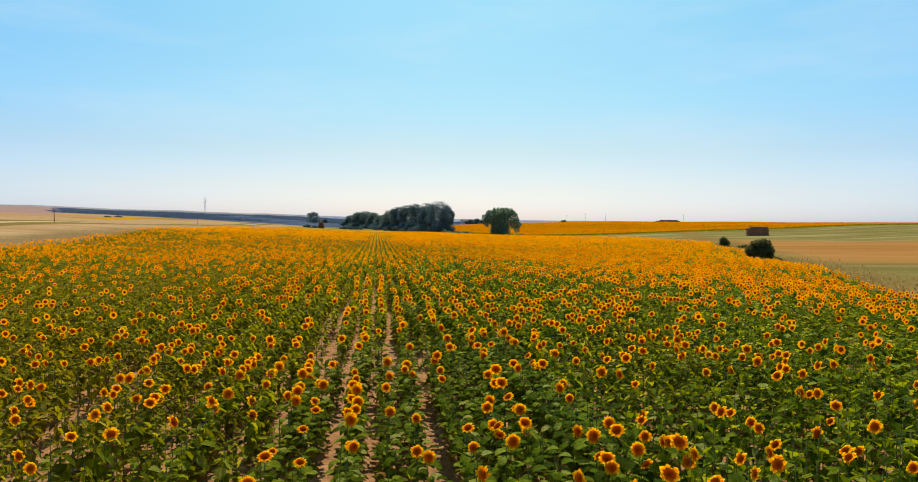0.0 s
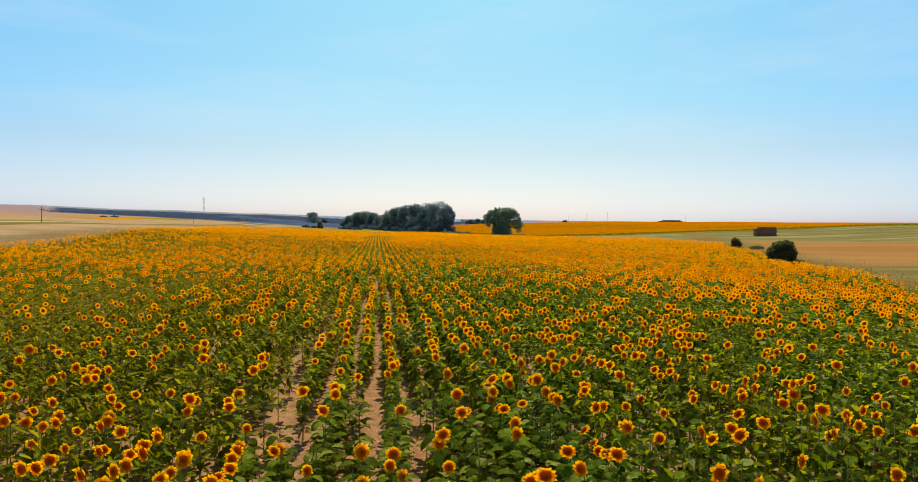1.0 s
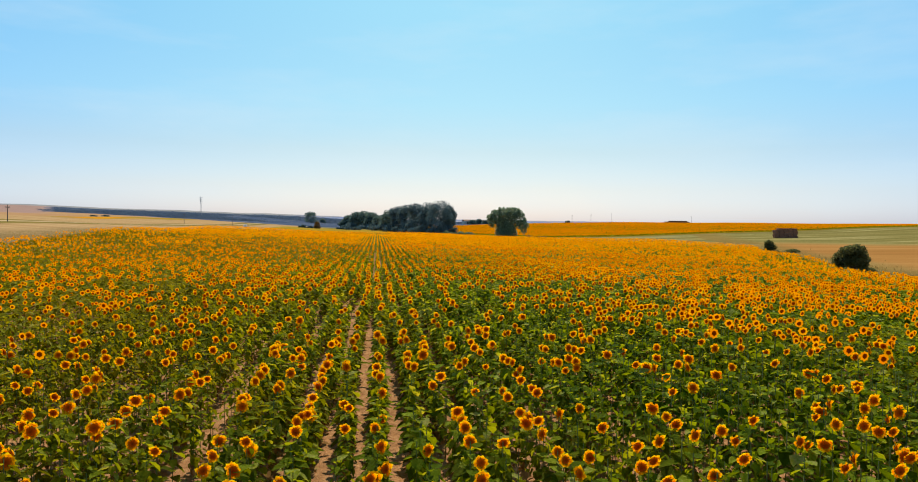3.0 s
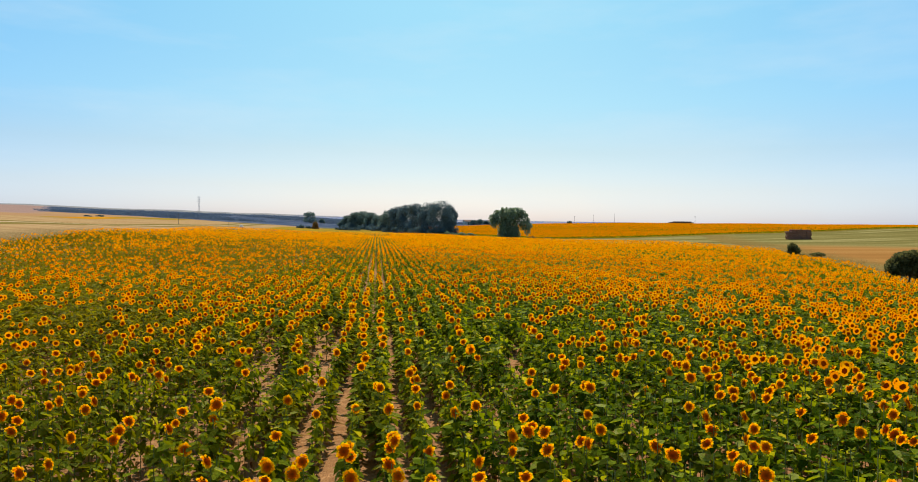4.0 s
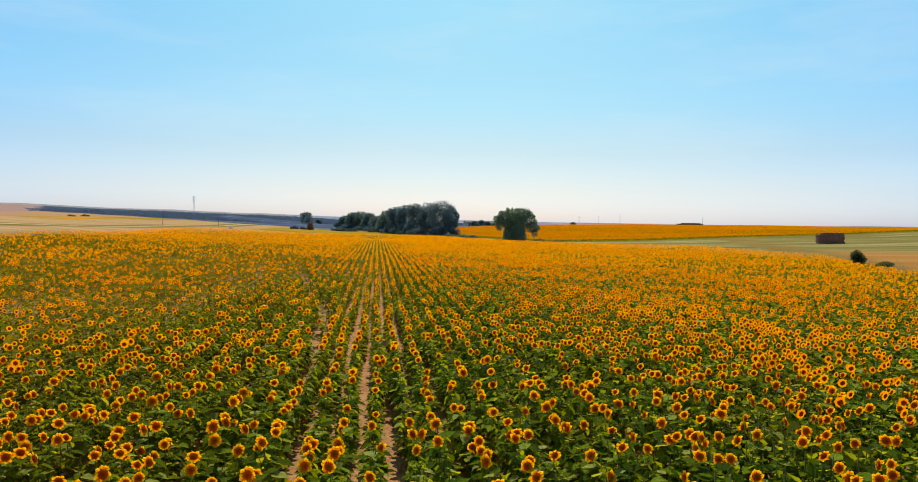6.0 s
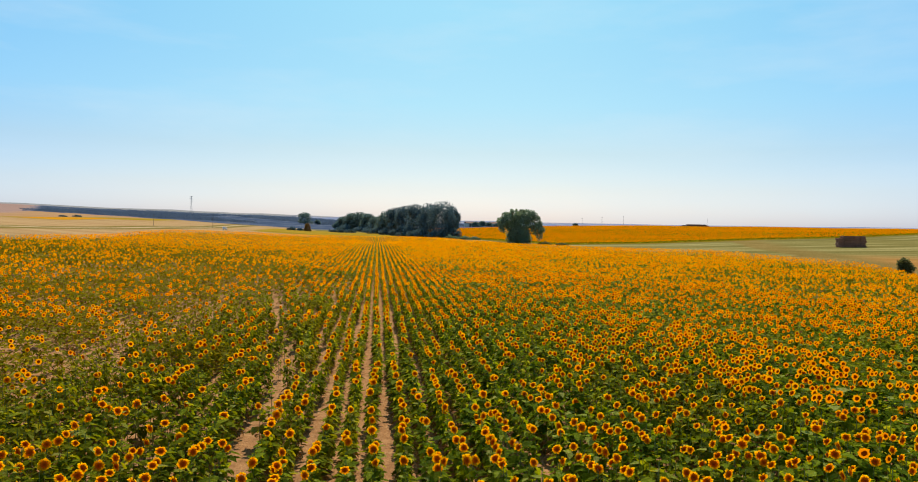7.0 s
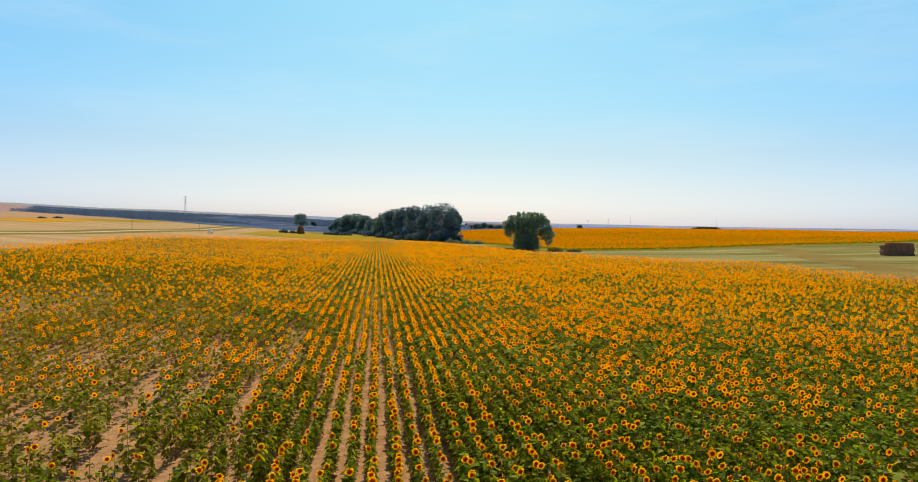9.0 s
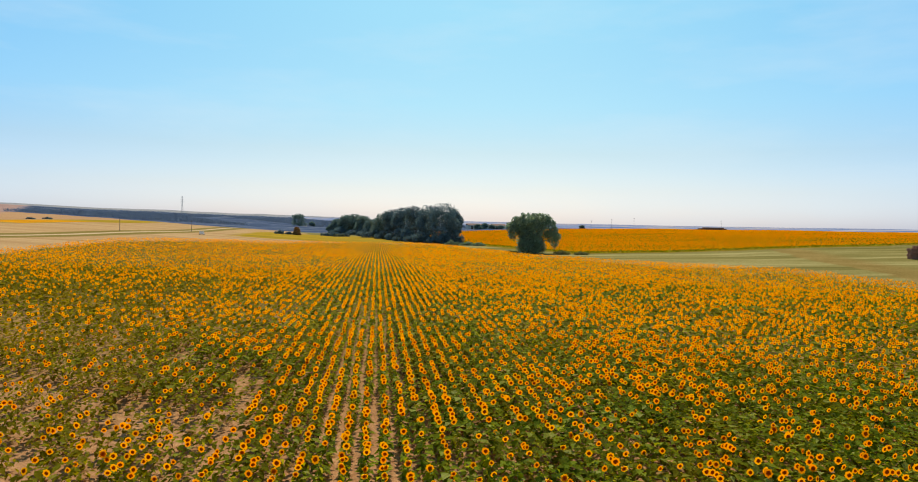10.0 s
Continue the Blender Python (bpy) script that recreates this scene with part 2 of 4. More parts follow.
def ground_material():
    """One sheet: tilled soil under the crop, straw stubble, fallow grass, tracks, far woods and fields."""
    m, nt, bsdf = material("farmland")
    p = place(nt)
    sep = nt.nodes.new("ShaderNodeSeparateXYZ")
    link(nt, p, sep.inputs[0])
    wob = calc(nt, "MULTIPLY", calc(nt, "SUBTRACT", tex_noise(nt, 0.05, 4, 0.6, p), 0.5), 16.0)
    X, Y = calc(nt, "ADD", sep.outputs[0], wob), calc(nt, "ADD", sep.outputs[1], wob)
    XS = calc(nt, "ADD", sep.outputs[0], calc(nt, "MULTIPLY", wob, 0.12))

    def side(a, b, c, width=2.0, east=None):
        v = calc(nt, "ADD", calc(nt, "ADD", calc(nt, "MULTIPLY", east or X, a), calc(nt, "MULTIPLY", Y, b)), c)
        return calc(nt, "ADD", calc(nt, "MULTIPLY", v, 1.0 / width), 0.5, True)

    def both(a, b):
        return calc(nt, "MULTIPLY", a, b)

    fine = tex_noise(nt, 2.2, 8, 0.72, p)
    clod = tex_noise(nt, 14.0, 6, 0.7, p)
    broad = tex_noise(nt, 0.035, 4, 0.6, p)
    # stretched noise: mown strips that run across the slope
    mp = nt.nodes.new("ShaderNodeMapping")
    mp.inputs["Rotation"].default_value = (0, 0, radians(-12))
    mp.inputs["Scale"].default_value = (0.010, 0.10, 0.1)
    link(nt, p, mp.inputs[0])
    strips = tex_noise(nt, 1.0, 4, 0.6, mp.outputs[0])

    soil = colours(nt, calc(nt, "ADD", calc(nt, "MULTIPLY", fine, 0.6), calc(nt, "MULTIPLY", clod, 0.4)), [(0.28, (0.15, 0.07, 0.032)), (0.5, (0.36, 0.19, 0.086)), (0.72, (0.60, 0.35, 0.17))])
    grain = calc(nt, "ADD", calc(nt, "MULTIPLY", fine, 0.35), calc(nt, "MULTIPLY", strips, 0.65))
    wheat = colours(nt, grain, [(0.3, (0.27, 0.155, 0.062)), (0.5, (0.39, 0.245, 0.115)), (0.7, (0.52, 0.36, 0.19))])
    fallow = colours(nt, grain, [(0.36, (0.125, 0.105, 0.03)), (0.5, (0.195, 0.163, 0.052)), (0.62, (0.35, 0.295, 0.125))])
    stubble = colours(nt, grain, [(0.3, (0.26, 0.115, 0.032)), (0.5, (0.34, 0.165, 0.048)), (0.7, (0.42, 0.23, 0.08))])
    tan = colours(nt, grain, [(0.3, (0.30, 0.165, 0.075)), (0.5, (0.38, 0.22, 0.11)), (0.7, (0.45, 0.28, 0.15))])
    meadow = colours(nt, grain, [(0.3, (0.19, 0.14, 0.018)), (0.6, (0.36, 0.23, 0.025))])
    olive = colours(nt, grain, [(0.3, (0.12, 0.09, 0.025)), (0.6, (0.23, 0.17, 0.05))])
    verge = colours(nt, calc(nt, "ADD", calc(nt, "MULTIPLY", fine, 0.6), calc(nt, "MULTIPLY", broad, 0.4)), [(0.3, (0.12, 0.085, 0.025)), (0.5, (0.21, 0.145, 0.045)), (0.65, (0.32, 0.23, 0.09))])
    rough = colours(nt, calc(nt, "ADD", calc(nt, "MULTIPLY", fine, 0.7), calc(nt, "MULTIPLY", broad, 0.3)), [(0.35, (0.13, 0.085, 0.032)), (0.5, (0.25, 0.165, 0.072)), (0.65, (0.42, 0.29, 0.15))])
    pale = colours(nt, grain, [(0.3, (0.42, 0.30, 0.17)), (0.7, (0.56, 0.43, 0.27))])
    # woodland floor, its blue standing for haze over the distance
    hazy_wood = colours(nt, tex_noise(nt, 0.03, 6, 0.7, p), [(0.36, (0.035, 0.052, 0.095)), (0.5, (0.065, 0.09, 0.15)), (0.62, (0.12, 0.14, 0.18)), (0.69, (0.31, 0.26, 0.22))])
    crop = colours(nt, fine, [(0.3, (0.13, 0.105, 0.01)), (0.7, (0.25, 0.17, 0.018))])
    # far country: woods, stubble and ploughland in long bands, air haze painted in as blue
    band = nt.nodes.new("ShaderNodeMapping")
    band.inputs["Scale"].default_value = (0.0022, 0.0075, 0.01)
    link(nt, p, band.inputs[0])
    hazy_hill = colours(nt, tex_noise(nt, 1.0, 5, 0.62, band.outputs[0]), [(0.38, (0.09, 0.135, 0.27)), (0.48, (0.16, 0.215, 0.36)), (0.53, (0.28, 0.28, 0.34)), (0.62, (0.44, 0.36, 0.30))])
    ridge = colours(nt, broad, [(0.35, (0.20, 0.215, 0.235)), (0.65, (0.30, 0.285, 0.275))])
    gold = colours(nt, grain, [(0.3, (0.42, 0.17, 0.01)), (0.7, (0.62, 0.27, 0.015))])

    col = mixed(nt, both(side(1, 0.08, 45), side(2.7, -1, 505, 6)), wheat, soil)                                         # left edge of the crop
    leaf_tint = colours(nt, fine, [(0.3, (0.09, 0.08, 0.012)), (0.7, (0.19, 0.15, 0.03))])
    col = mixed(nt, calc(nt, "MULTIPLY", both(both(side(1, 0.08, 45), side(2.7, -1, 505, 6)), side(0, 1, -165, 60)), 0.8), col, leaf_tint)   # leaf colour put on the soil up the field, where foliage is thinned
    for lo, hi, what in ((-102.5, -94, olive), (-106.5, -102.5, pale), (-114, -106.5, olive), (-212, -176, meadow), (-900, -212, tan)):
        strip = both(side(-1, 0, hi, 1.5, XS), side(1, 0, -lo, 1.5, XS))
        col = mixed(nt, both(strip, side(0, 1, -468, 30)) if what is meadow else strip, col, what)
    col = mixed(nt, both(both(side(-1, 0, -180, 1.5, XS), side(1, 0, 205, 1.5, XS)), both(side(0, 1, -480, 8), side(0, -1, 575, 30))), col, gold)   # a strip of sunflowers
    col = mixed(nt, both(both(side(-1, -0.08, -43, 3), side(1, 0.08, 62, 10)), side(0, -1, 230, 60)), col, rough)      # rough verge
    right = side(1, -0.42, -19.5)                                                          # right edge of the crop
    beyond = both(side(1, 0.35, -172), side(0, 1, -150))
    out = calc(nt, "MAXIMUM", right, beyond)
    col = mixed(nt, out, col, fallow)
    col = mixed(nt, both(right, both(side(-0.25, -1, 262, 36), side(0.2, 1, -122, 30))), col, stubble)
    col = mixed(nt, both(right, side(-1, 0.42, 35, 10)), col, verge)                    # rough verge
    col = mixed(nt, both(both(side(0, 1, -478, 6), side(1, 0, 74, 8)), side(0, -1, 600, 10)), col, meadow)
    col = mixed(nt, both(both(side(-0.1, 1, -349, 4), side(1, 0.21, -158, 4)), side(0, -1, 696, 6)), col, crop)   # second crop, its ground tinted golden like the blooms
    col = mixed(nt, both(both(side(0, 1, -660, 20), side(0.96, 1, -545, 16)), side(-1, 0, -30, 20)), col, hazy_wood)
    col = mixed(nt, both(side(0, 1, -720, 20), side(1, 0, 30, 20)), col, stubble)
    col = mixed(nt, side(0, 1, -1020, 60), col, hazy_hill)
    col = mixed(nt, both(side(0.96, 1, -545, 16), both(side(-0.27, -1, 1490, 60), both(side(1, 0.455, 0, 20), side(0, 1, -700, 20)))), col, hazy_wood)
    plough = colours(nt, grain, [(0.3, (0.25, 0.155, 0.135)), (0.7, (0.38, 0.255, 0.21))])
    col = mixed(nt, both(side(-1, -0.455, 0, 25), both(side(0, 1, -640, 60), side(-0.27, -1, 1490, 60))), col, plough)
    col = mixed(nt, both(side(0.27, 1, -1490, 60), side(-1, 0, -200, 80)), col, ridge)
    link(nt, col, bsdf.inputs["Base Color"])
    bsdf.inputs["Roughness"].default_value = 0.95
    bsdf.inputs["Specular IOR Level"].default_value = 0.0
    bump(nt, bsdf, calc(nt, "ADD", fine, calc(nt, "MULTIPLY", clod, 0.5)), 0.9, 0.09)
    return m


FARMLAND = ground_material()


# ---- mesh helpers ----
def mesh_of(name, verts, faces, mats, slots=None, ring=None, smooth=False):
    """A mesh from arrays: faces is an (n, 3) or (n, 4) array, or a list."""
    me = bpy.data.meshes.new(name)
    faces = np.asarray(faces, np.int32)
    verts = np.asarray(verts, np.float32)
    n, k = faces.shape
    me.vertices.add(len(verts))
    me.vertices.foreach_set("co", verts.ravel())
    me.loops.add(n * k)
    me.loops.foreach_set("vertex_index", faces.ravel())
    me.polygons.add(n)
    me.polygons.foreach_set("loop_start", np.arange(0, n * k, k, dtype=np.int32))
    if slots is not None:
        me.polygons.foreach_set("material_index", np.asarray(slots, np.int32))
    if smooth:
        me.polygons.foreach_set("use_smooth", np.ones(n, bool))
    for mat in mats:
        me.materials.append(mat)
    if ring is not None:
        a = me.attributes.new("ring", "FLOAT", "POINT")
        a.data.foreach_set("value", np.asarray(ring, np.float32))
    me.update(calc_edges=True)
    me.validate()
    return me


def part(name, bm, mat, parent, label=""):
    me = bpy.data.meshes.new(name)
    bm.to_mesh(me)
    bm.free()
    me.materials.append(mat)
    ob = new(name, me)
    ob.parent = parent
    return tagged(ob, label)


def box(bm, x0, y0, z0, x1, y1, z1, m=None):
    vs = [bm.verts.new((x, y, z)) for x, y, z in product((x0, x1), (y0, y1), (z0, z1))]
    for f in ((0, 1, 3, 2), (4, 6, 7, 5), (0, 4, 5, 1), (2, 3, 7, 6), (0, 2, 6, 4), (1, 5, 7, 3)):
        bm.faces.new([vs[i] for i in f])
    if m is not None:
        bmesh.ops.transform(bm, matrix=m, verts=vs)
    return vs


def rod(bm, a, b, ra, rb, sides=6):
    a, b = Vector(a), Vector(b)
    q = (b - a).to_track_quat("Z", "Y")
    rings = []
    for p, r in ((a, ra), (b, rb)):
        rings.append([bm.verts.new(p + q @ Vector((r * math.cos(6.2832 * k / sides), r * math.sin(6.2832 * k / sides), 0))) for k in range(sides)])
    for k in range(sides):
        bm.faces.new((rings[0][k], rings[0][(k + 1) % sides], rings[1][(k + 1) % sides], rings[1][k]))
    bm.faces.new(rings[1])
    bm.faces.new(rings[0][::-1])


# ---- ground: one sheet to the horizon ----
def spread(fine_from, fine_to, step, low, high, growth):
    mid = list(np.arange(fine_from, fine_to + 0.01, step))
    up, down = [mid[-1]], [mid[0]]
    s = step
    while up[-1] < high:
        s *= growth
        up.append(up[-1] + s)
    s = step
    while down[-1] > low:
        s *= growth
        down.append(down[-1] - s)
    return np.array(down[:0:-1] + mid + up[1:])


gx, gy = spread(-110, 220, 4.0, -4200, 4200, 1.09), spread(-20, 520, 4.0, -700, 4600, 1.06)
GX, GY = np.meshgrid(gx, gy)
gv = np.stack([GX.ravel(), GY.ravel(), land(GX, GY).ravel()], 1)
cols, rows_n = len(gx), len(gy)
ids = np.arange(cols * rows_n).reshape(rows_n, cols)
gf = np.stack([ids[:-1, :-1].ravel(), ids[:-1, 1:].ravel(), ids[1:, 1:].ravel(), ids[1:, :-1].ravel()], 1)
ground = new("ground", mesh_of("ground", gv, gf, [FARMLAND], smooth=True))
tagged(ground, "tilled soil, stubble and dry fallow fields rolling to low hills", "ground", kind="structure")

# ---- sunflowers ----
ROW, SKEW, PHASE = 0.70, 0.0015, 0.22      # rows 0.7 m apart, nearly along y
STEP = 0.30                                # plants along a row
HEIGHT = 1.3
rng = np.random.default_rng(7)


def right_edge(y):
    """Where the crop ends on the right: it widens to a corner, then draws in past the lone willow."""
    y = np.asarray(y, float)
    return np.minimum(np.minimum(20.5 + 0.42 * y, 100 - 0.1 * (y - 200)), np.maximum(62 + 0.6 * (300 - y), 62 - 0.17 * (y - 300)))


def patchy(x, y, a, b, seed):
    """A smooth uneven field from 0 to 1 with spots about a by b metres."""
    r = np.random.default_rng(seed)
    v = np.zeros_like(x)
    for k in range(7):
        u, w, ph = r.normal(0, 1 / a), r.normal(0, 1 / b), r.uniform(0, 6.28)
        v = v + np.sin(x * u * 3.0 + y * w * 3.0 + ph)
    return 1 / (1 + np.exp(-v * 0.9))


def all_plants():
    ks = np.arange(-110, 190)
    ys = np.arange(-16.0, 470.0, STEP)
    K, Y = np.meshgrid(ks, ys)
    K, Y = K.ravel(), Y.ravel()
    Y = Y + rng.uniform(-0.12, 0.12, len(Y)) + (K * 0.377 % 1) * STEP
    sway = 0.07 * np.sin(Y / 5.3 + 2.3 * K) + 0.05 * np.sin(Y / 2.1 + 4.1 * K)       # rows bent a little so the lanes break up in the camera's view
    X = PHASE + ROW * K + SKEW * Y + sway * (1 - 0.5 * ramp(Y, 90, 130)) + rng.normal(0, 1, len(Y)) * (0.055 - 0.02 * ramp(Y, 60, 100))
    keep = (X > -44 - 0.08 * Y + 1.2 * np.sin(Y / 17)) & (X < right_edge(Y) + 1.5 * np.sin(Y / 9)) & (Y < 446 - 0.1 * X) & (Y < 424 + 2.7 * (X + 30))
    return X[keep], Y[keep]


PX, PY = all_plants()
poor = ramp(patchy(PX, PY, 0.9, 13, 11), 0.5 - 0.28 * ramp(PY, 70, 110), 0.8 - 0.15 * ramp(PY, 70, 110)) * (0.5 - 0.15 * ramp(PY, 60, 115)) * (1 - ramp(PX, 1, 10)) * (1 - ramp(PY, 150, 220)) * ramp(PX, -45, -15)
vigour = 0.66 + 0.3 * patchy(PX, PY, 9, 14, 3) + 0.22 * (patchy(PX, PY, 2.5, 4, 5) - 0.5) + 0.1 * ramp(PX, -2, 14) + 0.12 * (1 - ramp(PY, 65, 100)) - 0.36 * poor
# runs of a row that never came up, most of them on the poor ground
row_no = np.round((PX - PHASE - SKEW * PY) / ROW)
run = np.sin(0.62 * PY + 12.9 * row_no) + np.sin(0.23 * PY + 4.7 * row_no) + 0.5 * np.sin(1.7 * PY + 7.3 * row_no)
bare = np.maximum(0.2 * (1 - ramp(PX, 4, 16)) * ramp(PY, 4, 14) * (1 - ramp(PY, 55, 90)), 0.97 * (1 - ramp(PX, 0, 9)) * ramp(PY, 80, 100)) * (1 - ramp(PY, 140, 195)) * ramp(PX, -48, -25)
failed = run > 1.0 + 2.6 * (1 - bare)
# bare strips placed to fit the camera's view, from near end to far end: x, y, x, y, half width
BARE_STRIPS = [(0.05, 19, 0.26, 28, 0.34), (-2.0, 20, -2.2, 32, 0.34), (1.65, 19.5, 1.9, 25.5, 0.28), (4.95, 23.5, 5.4, 27.5, 0.3), (-0.85, 12, -0.9, 25, 0.32),
          (-6.8, 14, -7.1, 24, 0.4), (-1.1, 53, -3.0, 69, 0.36), (0.55, 52, -0.35, 67, 0.42), (6.4, 52, 7.6, 60, 0.34), (1.25, 85, 0.35, 104, 0.4),
          (-1.7, 86, -2.3, 91.5, 0.7), (-0.9, 104, -1.65, 116, 0.5), (-2.3, 113, -3.5, 125, 0.6), (-2.6, 131, -3.4, 139, 0.6), (-4.0, 145, -4.9, 155, 0.7),
          (-6.3, 132, -7.0, 139, 0.6), (0.9, 132, 0.2, 139, 0.4), (1.8, 135, 1.4, 141, 0.4), (-8.0, 143, -9.8, 152, 0.8)]
for xa, ya, xb, yb, half in BARE_STRIPS:
    along = np.clip((PY - ya) / (yb - ya), 0, 1)
    wide_here = half * (1 + 0.3 * np.sin(PY * 1.3 + xa))
    failed |= (np.abs(PX - xa - (xb - xa) * along) < wide_here) & (PY > ya) & (PY < yb) & (np.sin(PY * (2.9 if half < 0.5 else 1.4) + 4 * xa) > (-0.9 if half < 0.5 else -0.1))
stand = ~failed & (rng.uniform(0, 1, len(PX)) < np.clip(vigour * 1.14 - 0.1 * poor * (1 - ramp(PY, 60, 100)), 0.2, 0.97))
PX, PY, vigour = PX[stand], PY[stand], np.clip(vigour[stand], 0.35, 1.2)
PZ = land(PX, PY)
NUM = len(PX)
path_x = np.interp(PY - 10, [r[2] for r in FLIGHT], [r[1] for r in FLIGHT])
off = np.abs(PX - path_x - 1.0)
near_d = rng.normal(0, 3.0, NUM) * (np.abs(PY - 60) < 400) + np.where(PY < 118, np.maximum(off * 1.15, 7), np.hypot(off * 1.2, PY - 110))
tall = HEIGHT * (0.82 + 0.2 * vigour) * rng.normal(1, 0.07, NUM)
# plant widths, fattened near the flight line to cover the lanes in view
slim = 1.02 + 0.16 * np.exp(-((PX - 1.5) / 4.0) ** 2) * (1 - ramp(PY, 65, 90)) + 0.08 * ramp(PX, 4, 14) + 0.24 * ramp(PY, 45, 65) - 0.17 * ramp(PY, 80, 105) * (1 - 0.7 * ramp(PY, 150, 200))
row_no = np.round((PX - PHASE - SKEW * PY) / ROW)
slim = slim * (1 + 0.16 * np.sin(1.1 * PY + 3.7 * row_no) + 0.10 * np.sin(0.43 * PY + 8.3 * row_no)) * (1 - 0.2 * ramp(PX, 3, 4.5) * (1 - ramp(PX, 8.5, 10)) * ramp(PY, 98, 108) * (1 - ramp(PY, 170, 200)))       # widths varied along each row to fit how the gaps look from the camera
slim = slim * (1 - (0.08 + 0.10 * ramp(PY, 70, 105)) * (1 - ramp(PX, -9, -2)) * (1 - ramp(PY, 150, 190)))       # narrowed on the left so more soil shows from the camera
bloom_size = 1.14 * (0.8 + 0.2 * vigour) * rng.normal(1, 0.07, NUM) * (1 - 0.1 * ramp(PY, 75, 105)) * (1 - 0.13 * ramp(-PX, 1, 11))
# blooms come in runs along a row and in loose clusters
share = 0.40 - 0.05 * ramp(PY, 80, 105) + 0.20 * ramp(PY, 150, 215) + 0.06 * ramp(PX, 4, 10) * ramp(PY, 80, 100) - (0.14 - 0.03 * ramp(PX, 2, 10)) * (1 - ramp(PY, 45, 85)) - 0.12 * ramp(-PX, 3, 13) * (1 - ramp(PY, 170, 230)) - 0.12 * ramp(PX, 3, 8) * (1 - ramp(PX, 22, 34)) * (1 - ramp(PY, 38, 55))
runs = np.sin(0.9 * PY + 5.1 * row_no) + np.sin(0.37 * PY + 9.7 * row_no) + 0.6 * np.sin(2.1 * PY + 3.3 * row_no)
clusters = patchy(PX, PY, 1.6, 2.4, 8) - 0.5 + 1.1 * (patchy(PX, PY, 7, 16, 9) - 0.5)
blooms = rng.uniform(0, 1, NUM) < 1 / (1 + np.exp(-(np.log(share / (1 - share)) + (0.75 - 0.35 * ramp(PY, 80, 105)) * runs + 1.7 * clusters)))


def leaf_shape(length, width, segs):
    """A heart-shaped leaf along +x, folded on its midrib and drooping at the tip."""
    ts = np.linspace(0, 1, segs + 1)
    v, f = [], []
    for t in ts:
        w = width * 0.5 * (math.sin(math.pi * min(t * 0.86 + 0.10, 1.0)) ** 0.75 if t < 1 else 0.0)
        x, z = length * t, 0.10 * length * math.sin(t * 2.2) - 0.38 * length * t * t
        v += [(x, -w, z + 0.22 * w), (x, 0, z), (x, w, z + 0.22 * w)]
    for k in range(segs):
        a, b = 3 * k, 3 * k + 3
        f += [(a, a + 1, b + 1), (a, b + 1, b), (a + 1, a + 2, b + 2), (a + 1, b + 2, b + 1)]
    return np.array(v), np.array(f)


def leaf_low(length, width):
    """A simple leaf of two faces folded on the midrib."""
    v = np.array([(0, 0, 0), (length * 0.42, -width / 2, 0.10 * length), (length, 0, -0.12 * length), (length * 0.42, width / 2, 0.10 * length)])
    return v, np.array([(0, 1, 2), (0, 2, 3)])


def leaf_broad(length, width, curl):
    """A heart-shaped leaf of four faces folded on the midrib, its tip hanging."""
    w = width / 2
    v = np.array([(0, 0, 0), (length * 0.22, -w, 0.06 * length), (length * 0.66, -w * 0.78, 0.02 * length - curl * 0.4), (length, 0, -0.10 * length - curl),
                  (length * 0.66, w * 0.78, 0.02 * length - curl * 0.4), (length * 0.22, w, 0.06 * length)])
    return v, np.array([(0, 1, 2), (0, 2, 3), (0, 3, 4), (0, 4, 5)])


